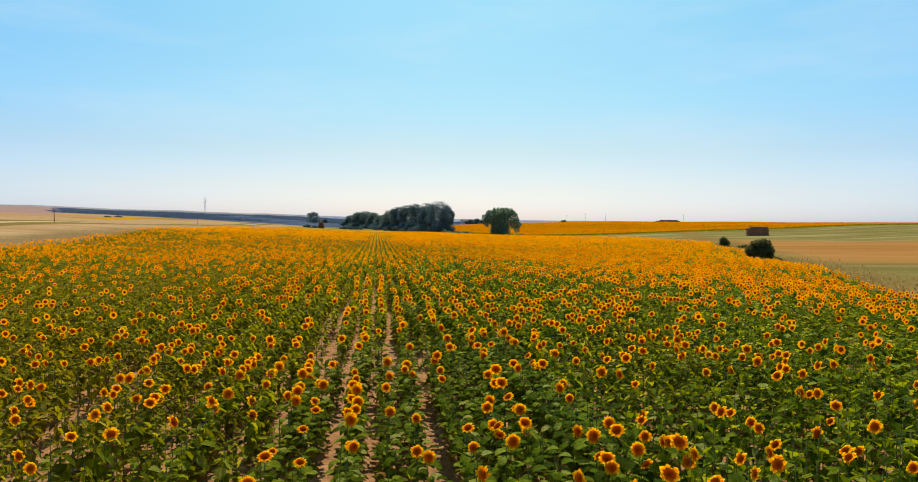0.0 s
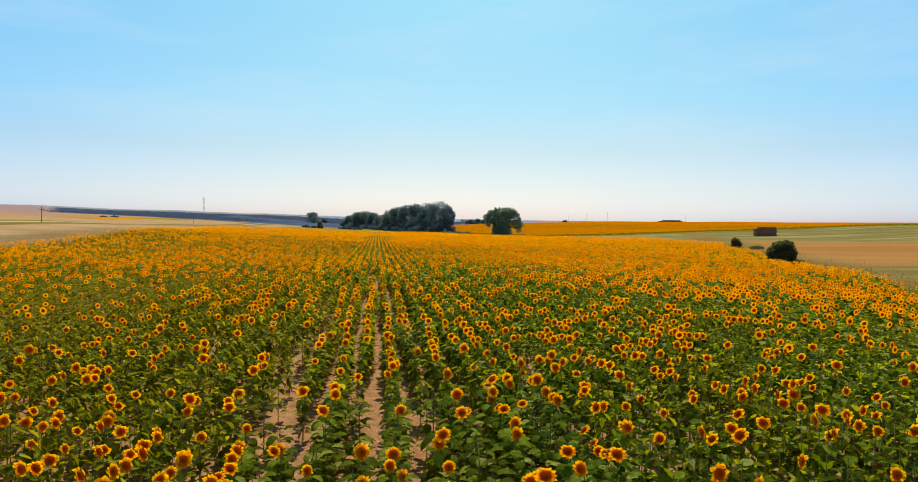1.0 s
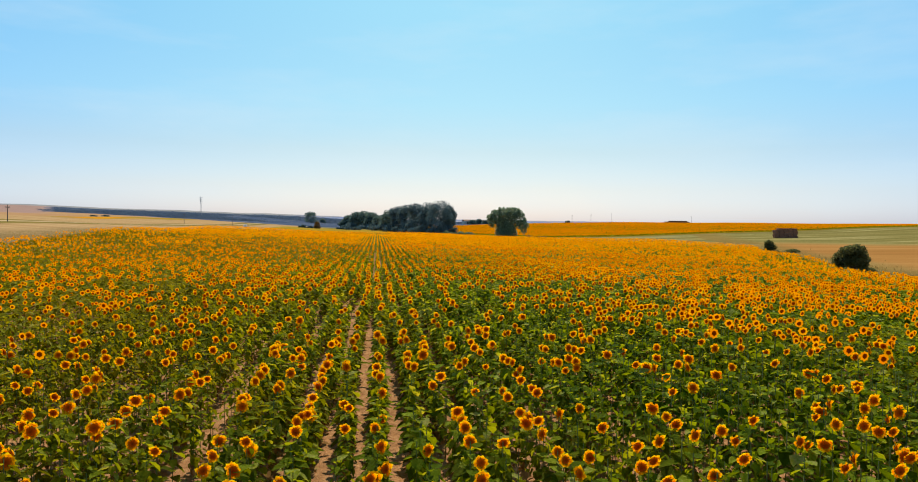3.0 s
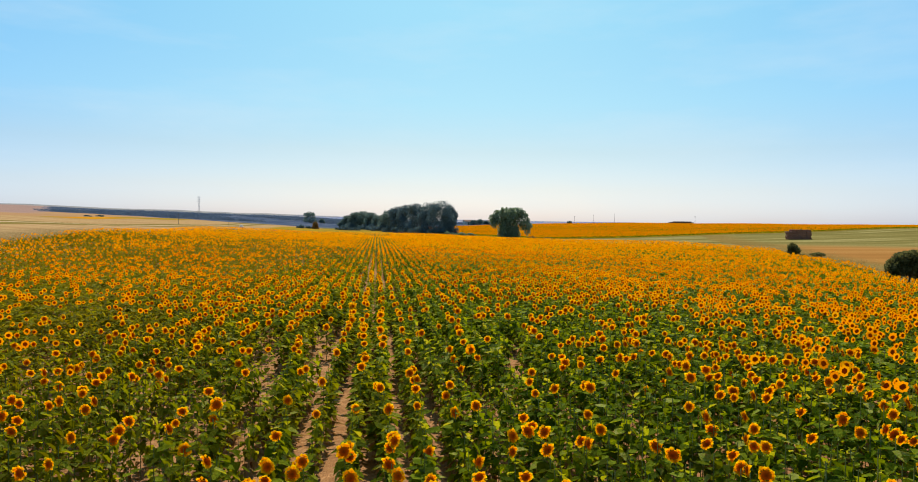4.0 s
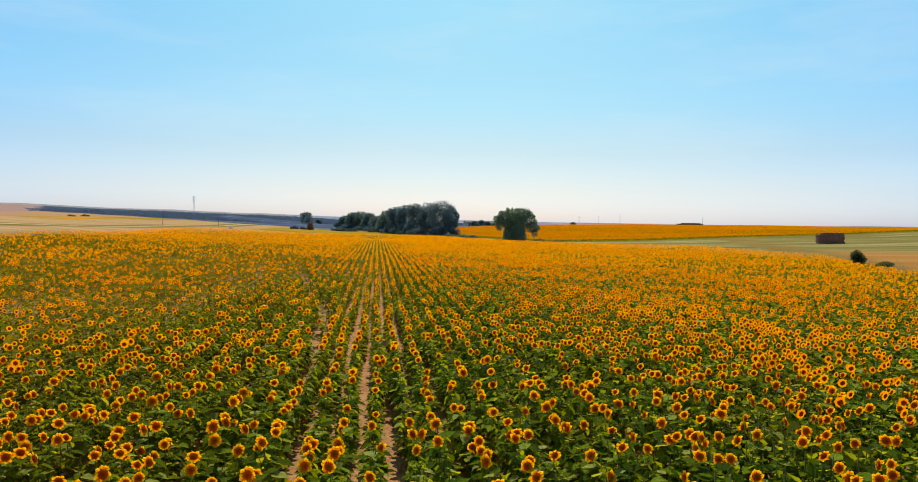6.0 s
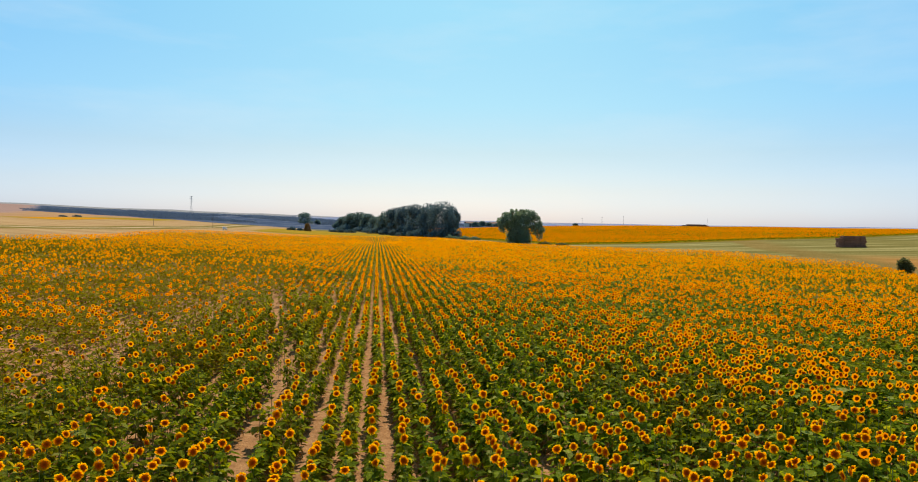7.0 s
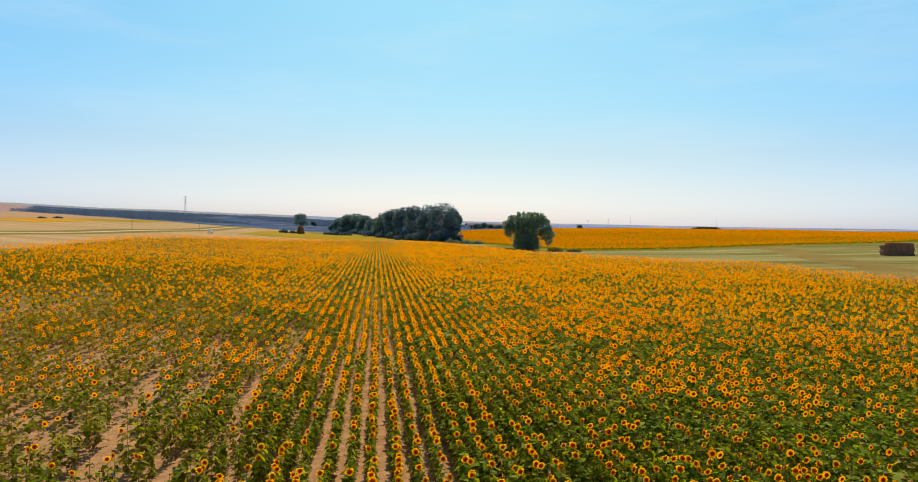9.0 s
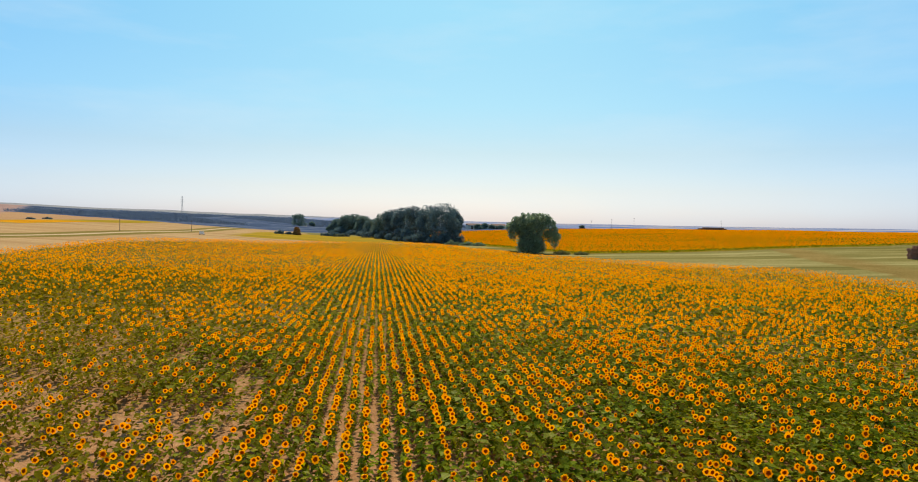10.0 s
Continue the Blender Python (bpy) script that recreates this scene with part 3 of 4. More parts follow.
def head_shape(radius, petals, rings, seed):
    """A bloom that faces +x: domed seed disc, ragged ring of petals, green bracts behind. Slots: 0 petal, 1 disc, 2 bract."""
    r = np.random.default_rng(seed)
    v, f, s, ring = [], [], [], []
    inner = radius * 0.6
    v.append((0.035 * radius / 0.12, 0, 0)), ring.append(0.0)
    n = max(6, petals // 2)
    prev = None
    for q in range(1, rings + 1):
        rr = inner * q / rings
        start = len(v)
        for k in range(n):
            a = 6.2832 * k / n
            v.append((0.03 * (radius / 0.12) * (1 - (q / rings) ** 2) + 0.012, rr * math.cos(a), rr * math.sin(a)))
            ring.append(q / rings)
        for k in range(n):
            k2 = (k + 1) % n
            if q == 1:
                f.append((0, start + k, start + k2)), s.append(1)
            else:
                f += [(prev + k, start + k, start + k2), (prev + k, start + k2, prev + k2)]
                s += [1, 1]
        prev = start
    for k in range(petals):
        a = 6.2832 * (k + r.uniform(-0.25, 0.25)) / petals
        L = radius * r.uniform(0.88, 1.12)
        w = 6.2832 / petals * 0.85
        lift = r.uniform(-0.03, 0.05)
        i = len(v)
        mid = (inner * 0.9 + L) * 0.54
        v += [(0.005, inner * 0.88 * math.cos(a), inner * 0.88 * math.sin(a)), (0.008 + lift * 0.5, mid * math.cos(a - w), mid * math.sin(a - w)),
              (0.012 + lift, L * math.cos(a), L * math.sin(a)), (0.008 + lift * 0.5, mid * math.cos(a + w), mid * math.sin(a + w))]
        ring += [0.3, 0.8, 1.2, 0.8]
        f += [(i, i + 1, i + 2), (i, i + 2, i + 3)]
        s += [0, 0]
    i = len(v)
    v.append((-0.06 * radius / 0.12, 0, 0)), ring.append(1)
    nb = max(5, petals // 3)
    for k in range(nb):
        a = 6.2832 * k / nb
        v.append((-0.006, inner * 1.02 * math.cos(a), inner * 1.02 * math.sin(a))), ring.append(1)
    for k in range(nb):
        f.append((i, i + 1 + (k + 1) % nb, i + 1 + k)), s.append(2)
    return np.array(v, float), np.array(f), np.array(s), np.array(ring, float)


def turn_z(v, a):
    c, s = np.cos(a), np.sin(a)
    return np.stack([v[:, 0] * c - v[:, 1] * s, v[:, 0] * s + v[:, 1] * c, v[:, 2]], 1)


def aimed(v, az, up):
    """Turns what faces +x to the heading az (radians from +x) and up."""
    c, s = np.cos(up), np.sin(up)
    w = np.stack([v[:, 0] * c - v[:, 2] * s, v[:, 1], v[:, 0] * s + v[:, 2] * c], 1)
    return turn_z(w, az)


def plant_shape(level, seed, bloom):
    """A whole plant of unit height HEIGHT as arrays. Slots: 0 petal, 1 disc, 2 stalk and bracts, 3 leaf, 4 withered leaf."""
    r = np.random.default_rng(seed)
    V, Fc, S, R = [], [], [], []
    before_head = 0

    def add(v, f, s, ring=None):
        base = sum(len(a) for a in V)
        V.append(v), Fc.append(np.asarray(f) + base), S.append(np.full(len(f), s) if np.isscalar(s) else s)
        R.append(np.ones(len(v)) if ring is None else ring)

    az = -math.pi / 2 + r.normal(0, 0.28)
    up = r.normal(0.03, 0.2)
    top = np.array([0.05 * math.cos(az), 0.05 * math.sin(az), HEIGHT])
    if level <= 1:
        pts = [np.array([0, 0, -0.04]), top + np.array([-0.06 * math.cos(az), -0.06 * math.sin(az), 0.0])]
        v, f = [], []
        for q, p in enumerate(pts):
            for k in range(3):
                a = 2.0944 * k
                v.append(p + (0.010 - 0.002 * q) * np.array([math.cos(a), math.sin(a), 0]))
        for q in range(1):
            for k in range(3):
                a, b, c, d = 3 * q + k, 3 * q + (k + 1) % 3, 3 * q + 3 + (k + 1) % 3, 3 * q + 3 + k
                f += [(a, b, c), (a, c, d)]
        add(np.array(v), f, 2)
    count = (14, 17, 8, 3, 1)[level]
    for k in range(count):
        zz = (1.0, 1.0, 1.0, 0.74, 0.62)[level] * HEIGHT * (0.16 + 0.78 * (k + r.uniform(0.1, 0.9)) / count)
        size = (1.15 - 0.45 * abs(zz / HEIGHT - 0.6)) * r.uniform(0.7, 1.2) * (1.0, 1.0, 1.4, 1.8, 2.2)[level]
        if level <= 1:
            v, f = leaf_broad(0.2 * size * r.uniform(0.7, 1.15), 0.15 * size * r.uniform(0.65, 1.15), r.uniform(0.0, 0.1))
        else:
            v, f = leaf_low(0.22 * size * r.uniform(0.8, 1.15), 0.16 * size * r.uniform(0.7, 1.15))
        v = aimed(v + np.array([0.05, 0, 0]), 0, r.uniform(-0.9, 0.45))
        v = turn_z(v, 2.4 * k + r.uniform(-0.5, 0.5)) + np.array([0, 0, zz])
        add(v, f, 4 if (level < 2 and k < 3) or (level == 2 and k < 2) else 3)
    before_head = sum(len(a) for a in V)
    if bloom:
        rad = r.uniform(0.092, 0.132)
        if level <= 1:
            v, f, s, g = head_shape(rad, 14, 1, seed)
        elif level == 2:
            v, f, s, g = head_low(rad * 1.04, 16, seed)
        else:
            v, f, s, g = head_low(rad * 1.05, 6 if level == 3 else 5, seed)
        add(aimed(v, az, up) + top, f, s, g)
    else:
        v, f = leaf_low(0.1, 0.08)
        add(aimed(v, az, 0.8) + top - np.array([0, 0, 0.1]), f, 3)
    return np.concatenate(V), np.concatenate(Fc), np.concatenate(S), np.concatenate(R), before_head, top


def head_low(radius, n, seed=1):
    """A far bloom: ragged outer ring round a dark middle."""
    r = np.random.default_rng(seed)
    v, f, s, g = [], [], [], []
    for q, (count, rr) in enumerate(((n, radius), (6 if n > 8 else max(4, n - 2), radius * 0.55))):
        first = len(v)
        for k in range(count):
            a = 6.2832 * (k + 0.5 * q + (r.uniform(-0.25, 0.25) if n > 8 else 0)) / count
            d = rr * (1.0 if q else r.uniform(0.95, 1.15) * (0.83 if n > 8 and k % 2 else 1.0))
            v.append((0.012 * q, d * math.cos(a), d * math.sin(a))), g.append(0.72 if q == 0 else 0.3)
        if q == 0 and n > 8:               # pointed petals: a fan round the middle
            v.append((0.0, 0.0, 0.0)), g.append(0.4)
            f += [(first + count, first + k, first + (k + 1) % count) for k in range(count)]
            s += [q] * count
        else:
            f += [(first, first + k, first + k + 1) for k in range(1, count - 1)]
            s += [q] * (count - 2)
    return np.array(v, float), np.array(f), np.array(s), np.array(g)


def crowd(name, level, which, label, grow=1.0, variants=12):
    """All the plants of one level of detail as one mesh."""
    V, Fc, S, R, base = [], [], [], [], 0
    for bloom in (True, False):
        idx = which[blooms[which] == bloom]
        if not len(idx):
            continue
        pick = np.random.default_rng(level * 10 + bloom).integers(0, variants, len(idx))
        for k in range(variants):
            own = idx[pick == k]
            if not len(own):
                continue
            v, f, s, g, cut, crest = plant_shape(level, 100 * level + k + 50 * bloom, bloom)
            sz = tall[own] / HEIGHT
            fat = (0.60 + 0.48 * vigour[own]) * grow * slim[own]
            w = np.empty((len(own), len(v), 3), np.float32)
            w[:, :, 0] = v[None, :, 0] * fat[:, None] + PX[own][:, None]
            w[:, :, 1] = v[None, :, 1] * fat[:, None] + PY[own][:, None]
            w[:, :, 2] = v[None, :, 2] * sz[:, None] + PZ[own][:, None]
            if bloom:                      # blooms keep their round shape whatever the spread of the leaves
                h = v[None, cut:] - crest
                at = np.stack([PX[own] + crest[0] * fat, PY[own] + crest[1] * fat, PZ[own] + crest[2] * sz], 1)
                w[:, cut:] = at[:, None] + h * (bloom_size[own] * (grow if level > 2 else 1.0))[:, None, None]
            V.append(w.reshape(-1, 3))
            Fc.append((f[None] + (base + np.arange(len(own)) * len(v))[:, None, None]).reshape(-1, 3))
            S.append(np.tile(s, len(own))), R.append(np.tile(g, len(own)))
            base += len(own) * len(v)
    me = mesh_of(name, np.concatenate(V), np.concatenate(Fc), [PETAL, DISC, STALK, LEAF, DRY_LEAF], np.concatenate(S), np.concatenate(R))
    return tagged(new(name, me), label, "sunflowers", kind="stuff")


ALL = np.arange(NUM)
single = (np.abs(PX - 1.4) < 3.4) & (PY > 9.5) & (PY < 22.0)
ahead = (PX > -0.55 * PY - 3) & (PX < 0.94 * PY + 5) & (PY > 7)
near_d = np.where(ahead, near_d, 62.0)                       # simpler plants beside and behind the start
mid = (near_d < 16) & ~single
wide = (near_d >= 16) & (near_d < 50)
far = (near_d >= 50) & (near_d < 120)
remote = near_d >= 120
keep_far = np.random.default_rng(4).uniform(0, 1, NUM) < np.interp(near_d, [50, 120, 200, 400], [0.72, 0.60, 0.48, 0.32]) * np.where(ahead, 1.0, 0.8)


# ---- trees and bushes ----
def crown_mesh(name, lobes, count, size, seed, mat, droop=0.0):
    """Many small folded leaf sprays spread over and inside uneven lobes (x, y, z, rx, ry, rz)."""
    r = np.random.default_rng(seed)
    lobes = np.array(lobes, float)
    share = lobes[:, 3] * lobes[:, 4] + lobes[:, 3] * lobes[:, 5]
    pick = r.choice(len(lobes), count, p=share / share.sum())
    d = r.normal(0, 1, (count, 3))
    d /= np.linalg.norm(d, axis=1)[:, None]
    # ragged shell: the outline swells and sinks in clumps
    clump = np.sin(d[:, 0] * 5 + pick) * np.sin(d[:, 1] * 6 + 2 * pick) * np.sin(d[:, 2] * 5 + 1)
    rad = np.clip(r.beta(5, 1.4, count) * (1 + 0.17 * clump) + r.normal(0, 0.04, count), 0.1, 1.3)
    p = lobes[pick, :3] + d * rad[:, None] * lobes[pick, 3:]
    p[:, 2] -= droop * np.abs(r.normal(0, 1, count)) * (rad > 0.85)
    s = size * r.uniform(0.55, 1.35, count)
    u = r.normal(0, 1, (count, 3)) + d * 0.4
    u /= np.linalg.norm(u, axis=1)[:, None]
    w = np.cross(u, r.normal(0, 1, (count, 3)))
    w /= np.linalg.norm(w, axis=1)[:, None]
    n = np.cross(u, w)
    a = p - u * s[:, None]
    b = p + w * (s * 0.5)[:, None] + n * (s * 0.15)[:, None]
    c = p + u * s[:, None]
    e = p - w * (s * 0.5)[:, None] + n * (s * 0.15)[:, None]
    v = np.stack([a, b, c, e], 1).reshape(-1, 3)
    i = np.arange(count)[:, None] * 4
    f = np.concatenate([i + np.array([[0, 1, 2]]), i + np.array([[0, 2, 3]])], 1).reshape(-1, 3)
    return mesh_of(name, v, f, [mat])


def shrub_lobes(h, w, seed):
    """Uneven lobes of a low thicket, none of them much like another."""
    r = random.Random(seed)
    out = []
    for k in range(6):
        x = w * (-0.42 + 0.84 * k / 5) + r.uniform(-0.08, 0.08) * w
        q = h * r.uniform(0.28, 0.52) * (1.1 - abs(x) / w)
        out.append((x, r.uniform(-0.15, 0.15) * w, q * 0.75, w * r.uniform(0.12, 0.24), w * r.uniform(0.14, 0.22), q))
    return out


def woody(name, x, y, label, category, lobes, count, size, seed, mat, trunk, limbs=6, group="", droop=0.0, stems=1):
    """A tree or bush: tapered stems with limbs that reach into the lobes, and a leafy crown."""
    r = random.Random(seed)
    top = new(name)
    top.location = (x, y, float(land(x, y)))
    tagged(top, label, category, group)
    bm = bmesh.new()
    for k in range(stems):
        fx, fy = (0.0, 0.0) if stems == 1 else (r.uniform(-1, 1) * trunk * 3.2, r.uniform(-1, 1) * trunk * 2)
        mean = [sum(l[q] for l in lobes) / len(lobes) for q in range(3)]
        h = mean[2] * (0.75 if stems == 1 else 0.55)
        knee = (fx * 1.5 + r.uniform(-0.3, 0.3) * trunk, fy * 1.5, h * 0.5)
        crotch = (fx * 2 + mean[0] * 0.3, fy * 2 + mean[1] * 0.3, h)
        rod(bm, (fx, fy, -0.3), knee, trunk, trunk * 0.8, 8)
        rod(bm, knee, crotch, trunk * 0.8, trunk * 0.55, 8)
        for q in range(limbs):
            l = lobes[(q + k) % len(lobes)]
            end = (l[0] + r.uniform(-0.4, 0.4) * l[3], l[1] + r.uniform(-0.4, 0.4) * l[4], l[2] + r.uniform(-0.2, 0.5) * l[5])
            a = Vector(knee).lerp(Vector(crotch), r.uniform(0.3, 1.0))
            m = a.lerp(Vector(end), 0.5) + Vector((0, 0, r.uniform(0.0, 0.08) * h))
            rod(bm, a, m, trunk * 0.4, trunk * 0.25, 5)
            rod(bm, m, end, trunk * 0.25, trunk * 0.06, 5)
    part("trunk", bm, BARK, top)
    crown = new("crown", crown_mesh("crown", lobes, count, size, seed, mat, droop))
    crown.parent = top
    return top


def tall_lobes(h, w, seed, low=0.12, n=7):
    """Lobes of a tall rounded crown that reaches nearly to the ground."""
    r = random.Random(seed)
    out = [(0, 0, h * 0.5, w * 0.42, w * 0.42, h * 0.38), (r.uniform(-0.05, 0.05) * w, 0, h * 0.76, w * 0.34, w * 0.34, h * 0.23)]
    for k in range(n):
        a, z = 6.283 * k / n + r.uniform(-0.3, 0.3), h * r.uniform(low + 0.12, 0.8)
        q = w * 0.27 * (1.1 - 0.35 * z / h)
        out.append((math.cos(a) * q * 1.15, math.sin(a) * q * 1.15, z, w * 0.22, w * 0.22, h * 0.17))
    return out


# the grove: tall poplars, lower ones behind them to the left
GROVE = [(46.3, 489.8, 23.8, 20), (54.1, 497.1, 20.6, 11), (38.6, 504.5, 22.4, 13), (32.9, 529.0, 22.2, 14), (26.5, 551.4, 22.0, 15), (19.7, 569.7, 20.7, 15), (12.7, 591.9, 16.6, 14), (5.0, 618.0, 12.2, 13), (-2.1, 645.0, 14.6, 12), (-10.4, 671.9, 16.4, 14), (-17.7, 679.8, 15.3, 14), (-25.2, 689.5, 12.0, 12), (-31.6, 699.3, 6.0, 8)]
for k, (x, y, h, w) in enumerate(GROVE):
    woody("poplar_tree", x, y, "tall dense dark green poplar in a grove" if k < 6 else "lighter grey-green poplar at the grove's end", "tree", tall_lobes(h * (1.0 if k < 6 else 1.07), w * (1.1 if k < 2 else 1.25 if k < 6 else 1.38), k, -0.1), 10500 if k < 3 else 8000, 0.4 if k < 3 else 0.5, 20 + k, HAZY_CROWN_LEAF if k < 6 else HAZY_POPLAR_LEAF, 0.45, group="grove of poplars")
# undergrowth along the grove's foot
for k, (x, y, h, w) in enumerate([(44, 481, 5.5, 12), (33, 505, 5.0, 13), (22, 540, 6.0, 14), (8, 585, 5.5, 14), (-6, 636, 5, 14), (-22, 668, 5, 14), (27, 520, 8.0, 6), (52, 484, 6.5, 11), (38, 492, 6.5, 12), (28, 518, 6.5, 13), (15, 560, 6.5, 14), (1, 610, 5.5, 14)]):
    woody("shrub", x, y, "low dense green shrub at the foot of the grove", "shrub", shrub_lobes(h * 1.35, w * 1.15, 300 + k), 2200, 0.5, 60 + k, HAZY_CROWN_LEAF, 0.12, 4, group="shrubs of the grove")
# grey-green brambles by the big poplar
for k, (x, y, h, w) in enumerate([(49, 458, 2.2, 6.5), (56, 456, 1.8, 6), (62, 452, 1.4, 6)]):
    woody("bramble_bush", x, y, "low grey-green bramble thicket at the field's edge", "bush",
          shrub_lobes(h * 1.6, w * 1.1, 340 + k), 1500, 0.3, 80 + k, PALE_LEAF, 0.06, 4, group="brambles", droop=0.1)
# the lone willow-like tree at the field's edge
WILLOW = [(0, 0, 8.0, 5.0, 5.0, 6.2), (-4.2, 0, 10.5, 4.3, 4.0, 3.6), (2.8, 0.5, 12.6, 4.6, 4.2, 3.6), (-1.2, -1, 12.2, 4.6, 4.0, 3.9), (6.2, 0, 10.2, 3.8, 3.6, 3.8), (-6.8, 0.5, 9.0, 3.0, 3.0, 3.2),
          (8.6, -0.5, 7.2, 3.2, 3.0, 2.8), (0, -1.5, 4.6, 4.6, 3.5, 4.4), (-2.6, 1.0, 4.0, 2.4, 2.5, 3.8), (3.2, 0.5, 3.8, 2.6, 2.5, 3.6), (9.8, 0, 4.6, 1.7, 1.7, 2.4), (0, -2.2, 3.0, 4.4, 2.6, 3.0), (-3.4, 0, 2.6, 2.4, 2.4, 2.7), (3.6, 0, 2.4, 2.8, 2.4, 2.6), (-1, 1.8, 5.0, 4.4, 2.6, 4.0), (5.6, 0, 13.6, 2.4, 2.4, 2.6),
          (-8.6, 0, 10.6, 1.8, 1.8, 2.0), (-6.4, 0, 13.0, 1.9, 1.9, 1.8), (11.2, 0, 7.0, 1.2, 1.2, 1.5), (7.8, 0.3, 13.4, 1.5, 1.5, 1.6)]
wr = random.Random(19)
for k in range(26):                        # loose sprays round the crown's edge
    a = radians(-25 + 230 * k / 25 + wr.uniform(-4, 4))
    WILLOW.append((1.0 + math.cos(a) * wr.uniform(8.2, 9.8), wr.uniform(-2, 2), 9.2 + math.sin(a) * wr.uniform(5.6, 7.0), wr.uniform(0.5, 1.2), 0.9, wr.uniform(0.7, 1.5)))
woody("willow_tree", 69, 362, "lone broad grey-green willow with drooping branches", "tree", WILLOW, 23000, 0.35, 91, PALE_LEAF, 0.55, 10, droop=0.35, stems=3)
for k, (x, y, h, w) in enumerate([(79, 352, 1.3, 6), (86, 349, 1.0, 6), (60, 356, 1.2, 4)]):
    woody("bramble_bush", x, y, "dark low bramble under the lone willow", "bush",
          shrub_lobes(h * 1.6, w * 1.1, 350 + k), 900, 0.25, 95 + k, BUSH_LEAF, 0.05, 3, group="brambles under the willow")
# bushes at the right edge of the crop
woody("round_bush", 65.4, 105, "dense round dark green bush at the field's edge", "bush",
      [(0, 0, 2.5, 1.8, 1.8, 1.35), (-1.5, 0, 2.0, 1.1, 1.3, 1.2), (1.5, 0.2, 2.0, 1.1, 1.3, 1.2), (0.3, -0.5, 3.2, 1.4, 1.3, 1.0), (-0.8, -0.4, 3.0, 1.2, 1.1, 0.9), (-2.1, 0, 0.9, 0.45, 0.6, 0.8), (1.9, 0, 0.9, 0.55, 0.6, 0.8)], 5200, 0.2, 111, BUSH_LEAF, 0.09, 7, stems=3)
woody("small_bush", 97, 173, "small upright green bush on a bare verge", "bush",
      [(0, 0, 1.7, 1.0, 1.0, 1.3), (0.7, 0, 1.2, 1.0, 1.0, 1.0), (-0.6, 0, 2.1, 0.8, 0.9, 0.8), (-0.5, 0, 1.0, 1.0, 0.8, 0.8)], 2200, 0.18, 112, BUSH_LEAF, 0.06, 5, stems=2)
for k, (x, y) in enumerate([(101, 171), (104, 174), (92, 163), (70, 108), (74, 116)]):
    woody("low_shrub", x, y, "low dry shrub on the field's verge", "shrub",
          [(0, 0, 0.4, 1.3, 0.9, 0.5), (0.8, 0, 0.3, 0.9, 0.8, 0.4)], 700, 0.14, 115 + k, BUSH_LEAF, 0.03, 3, group="shrubs of the verge")
# single trees in the distance
for k, (x, y, h, w, lab) in enumerate([(-84, 905, 15, 19, "round solitary tree beyond the crop"), (-68, 900, 6, 8, "low dark tree beyond the crop"),
                                       (263, 900, 7, 8, "small lone tree on the skyline"), (116, 800, 5.5, 10, "distant tree behind the grove"), (128, 830, 6.5, 9, "distant tree behind the grove"), (137, 835, 5, 9, "distant tree behind the grove"),
                                       (150, 850, 4.5, 9, "distant tree behind the grove"), (166, 870, 4, 10, "distant tree behind the grove")]):
    woody("field_tree", x, y, lab, "tree", tall_lobes(h, w, 40 + k, 0.0, 5), 1500, 0.8, 130 + k, HAZY_POPLAR_LEAF, 0.35, 5)
for k, (x, y, h, w) in enumerate([(-57, 560, 3.2, 6.0), (-51.5, 563, 2.2, 4.5), (-29, 590, 3.2, 7), (-22, 586, 4.5, 6), (-16, 592, 3.5, 7), (-219, 572, 1.5, 5), (-218, 592, 1.8, 6)]):
    woody("hedge_shrub", x, y, "dark uneven hedge shrub beyond the crop", "shrub", shrub_lobes(h, w, 320 + k), 900, 0.35, 150 + k, HAZY_CROWN_LEAF, 0.08, 4, group="hedge shrubs")
woody("hawthorn", -45.5, 560, "small round reddish-brown tree beyond the crop", "tree", tall_lobes(5.6, 5.6, 71, 0.0, 5), 1500, 0.4, 156, DRY_LEAF, 0.15, 5)


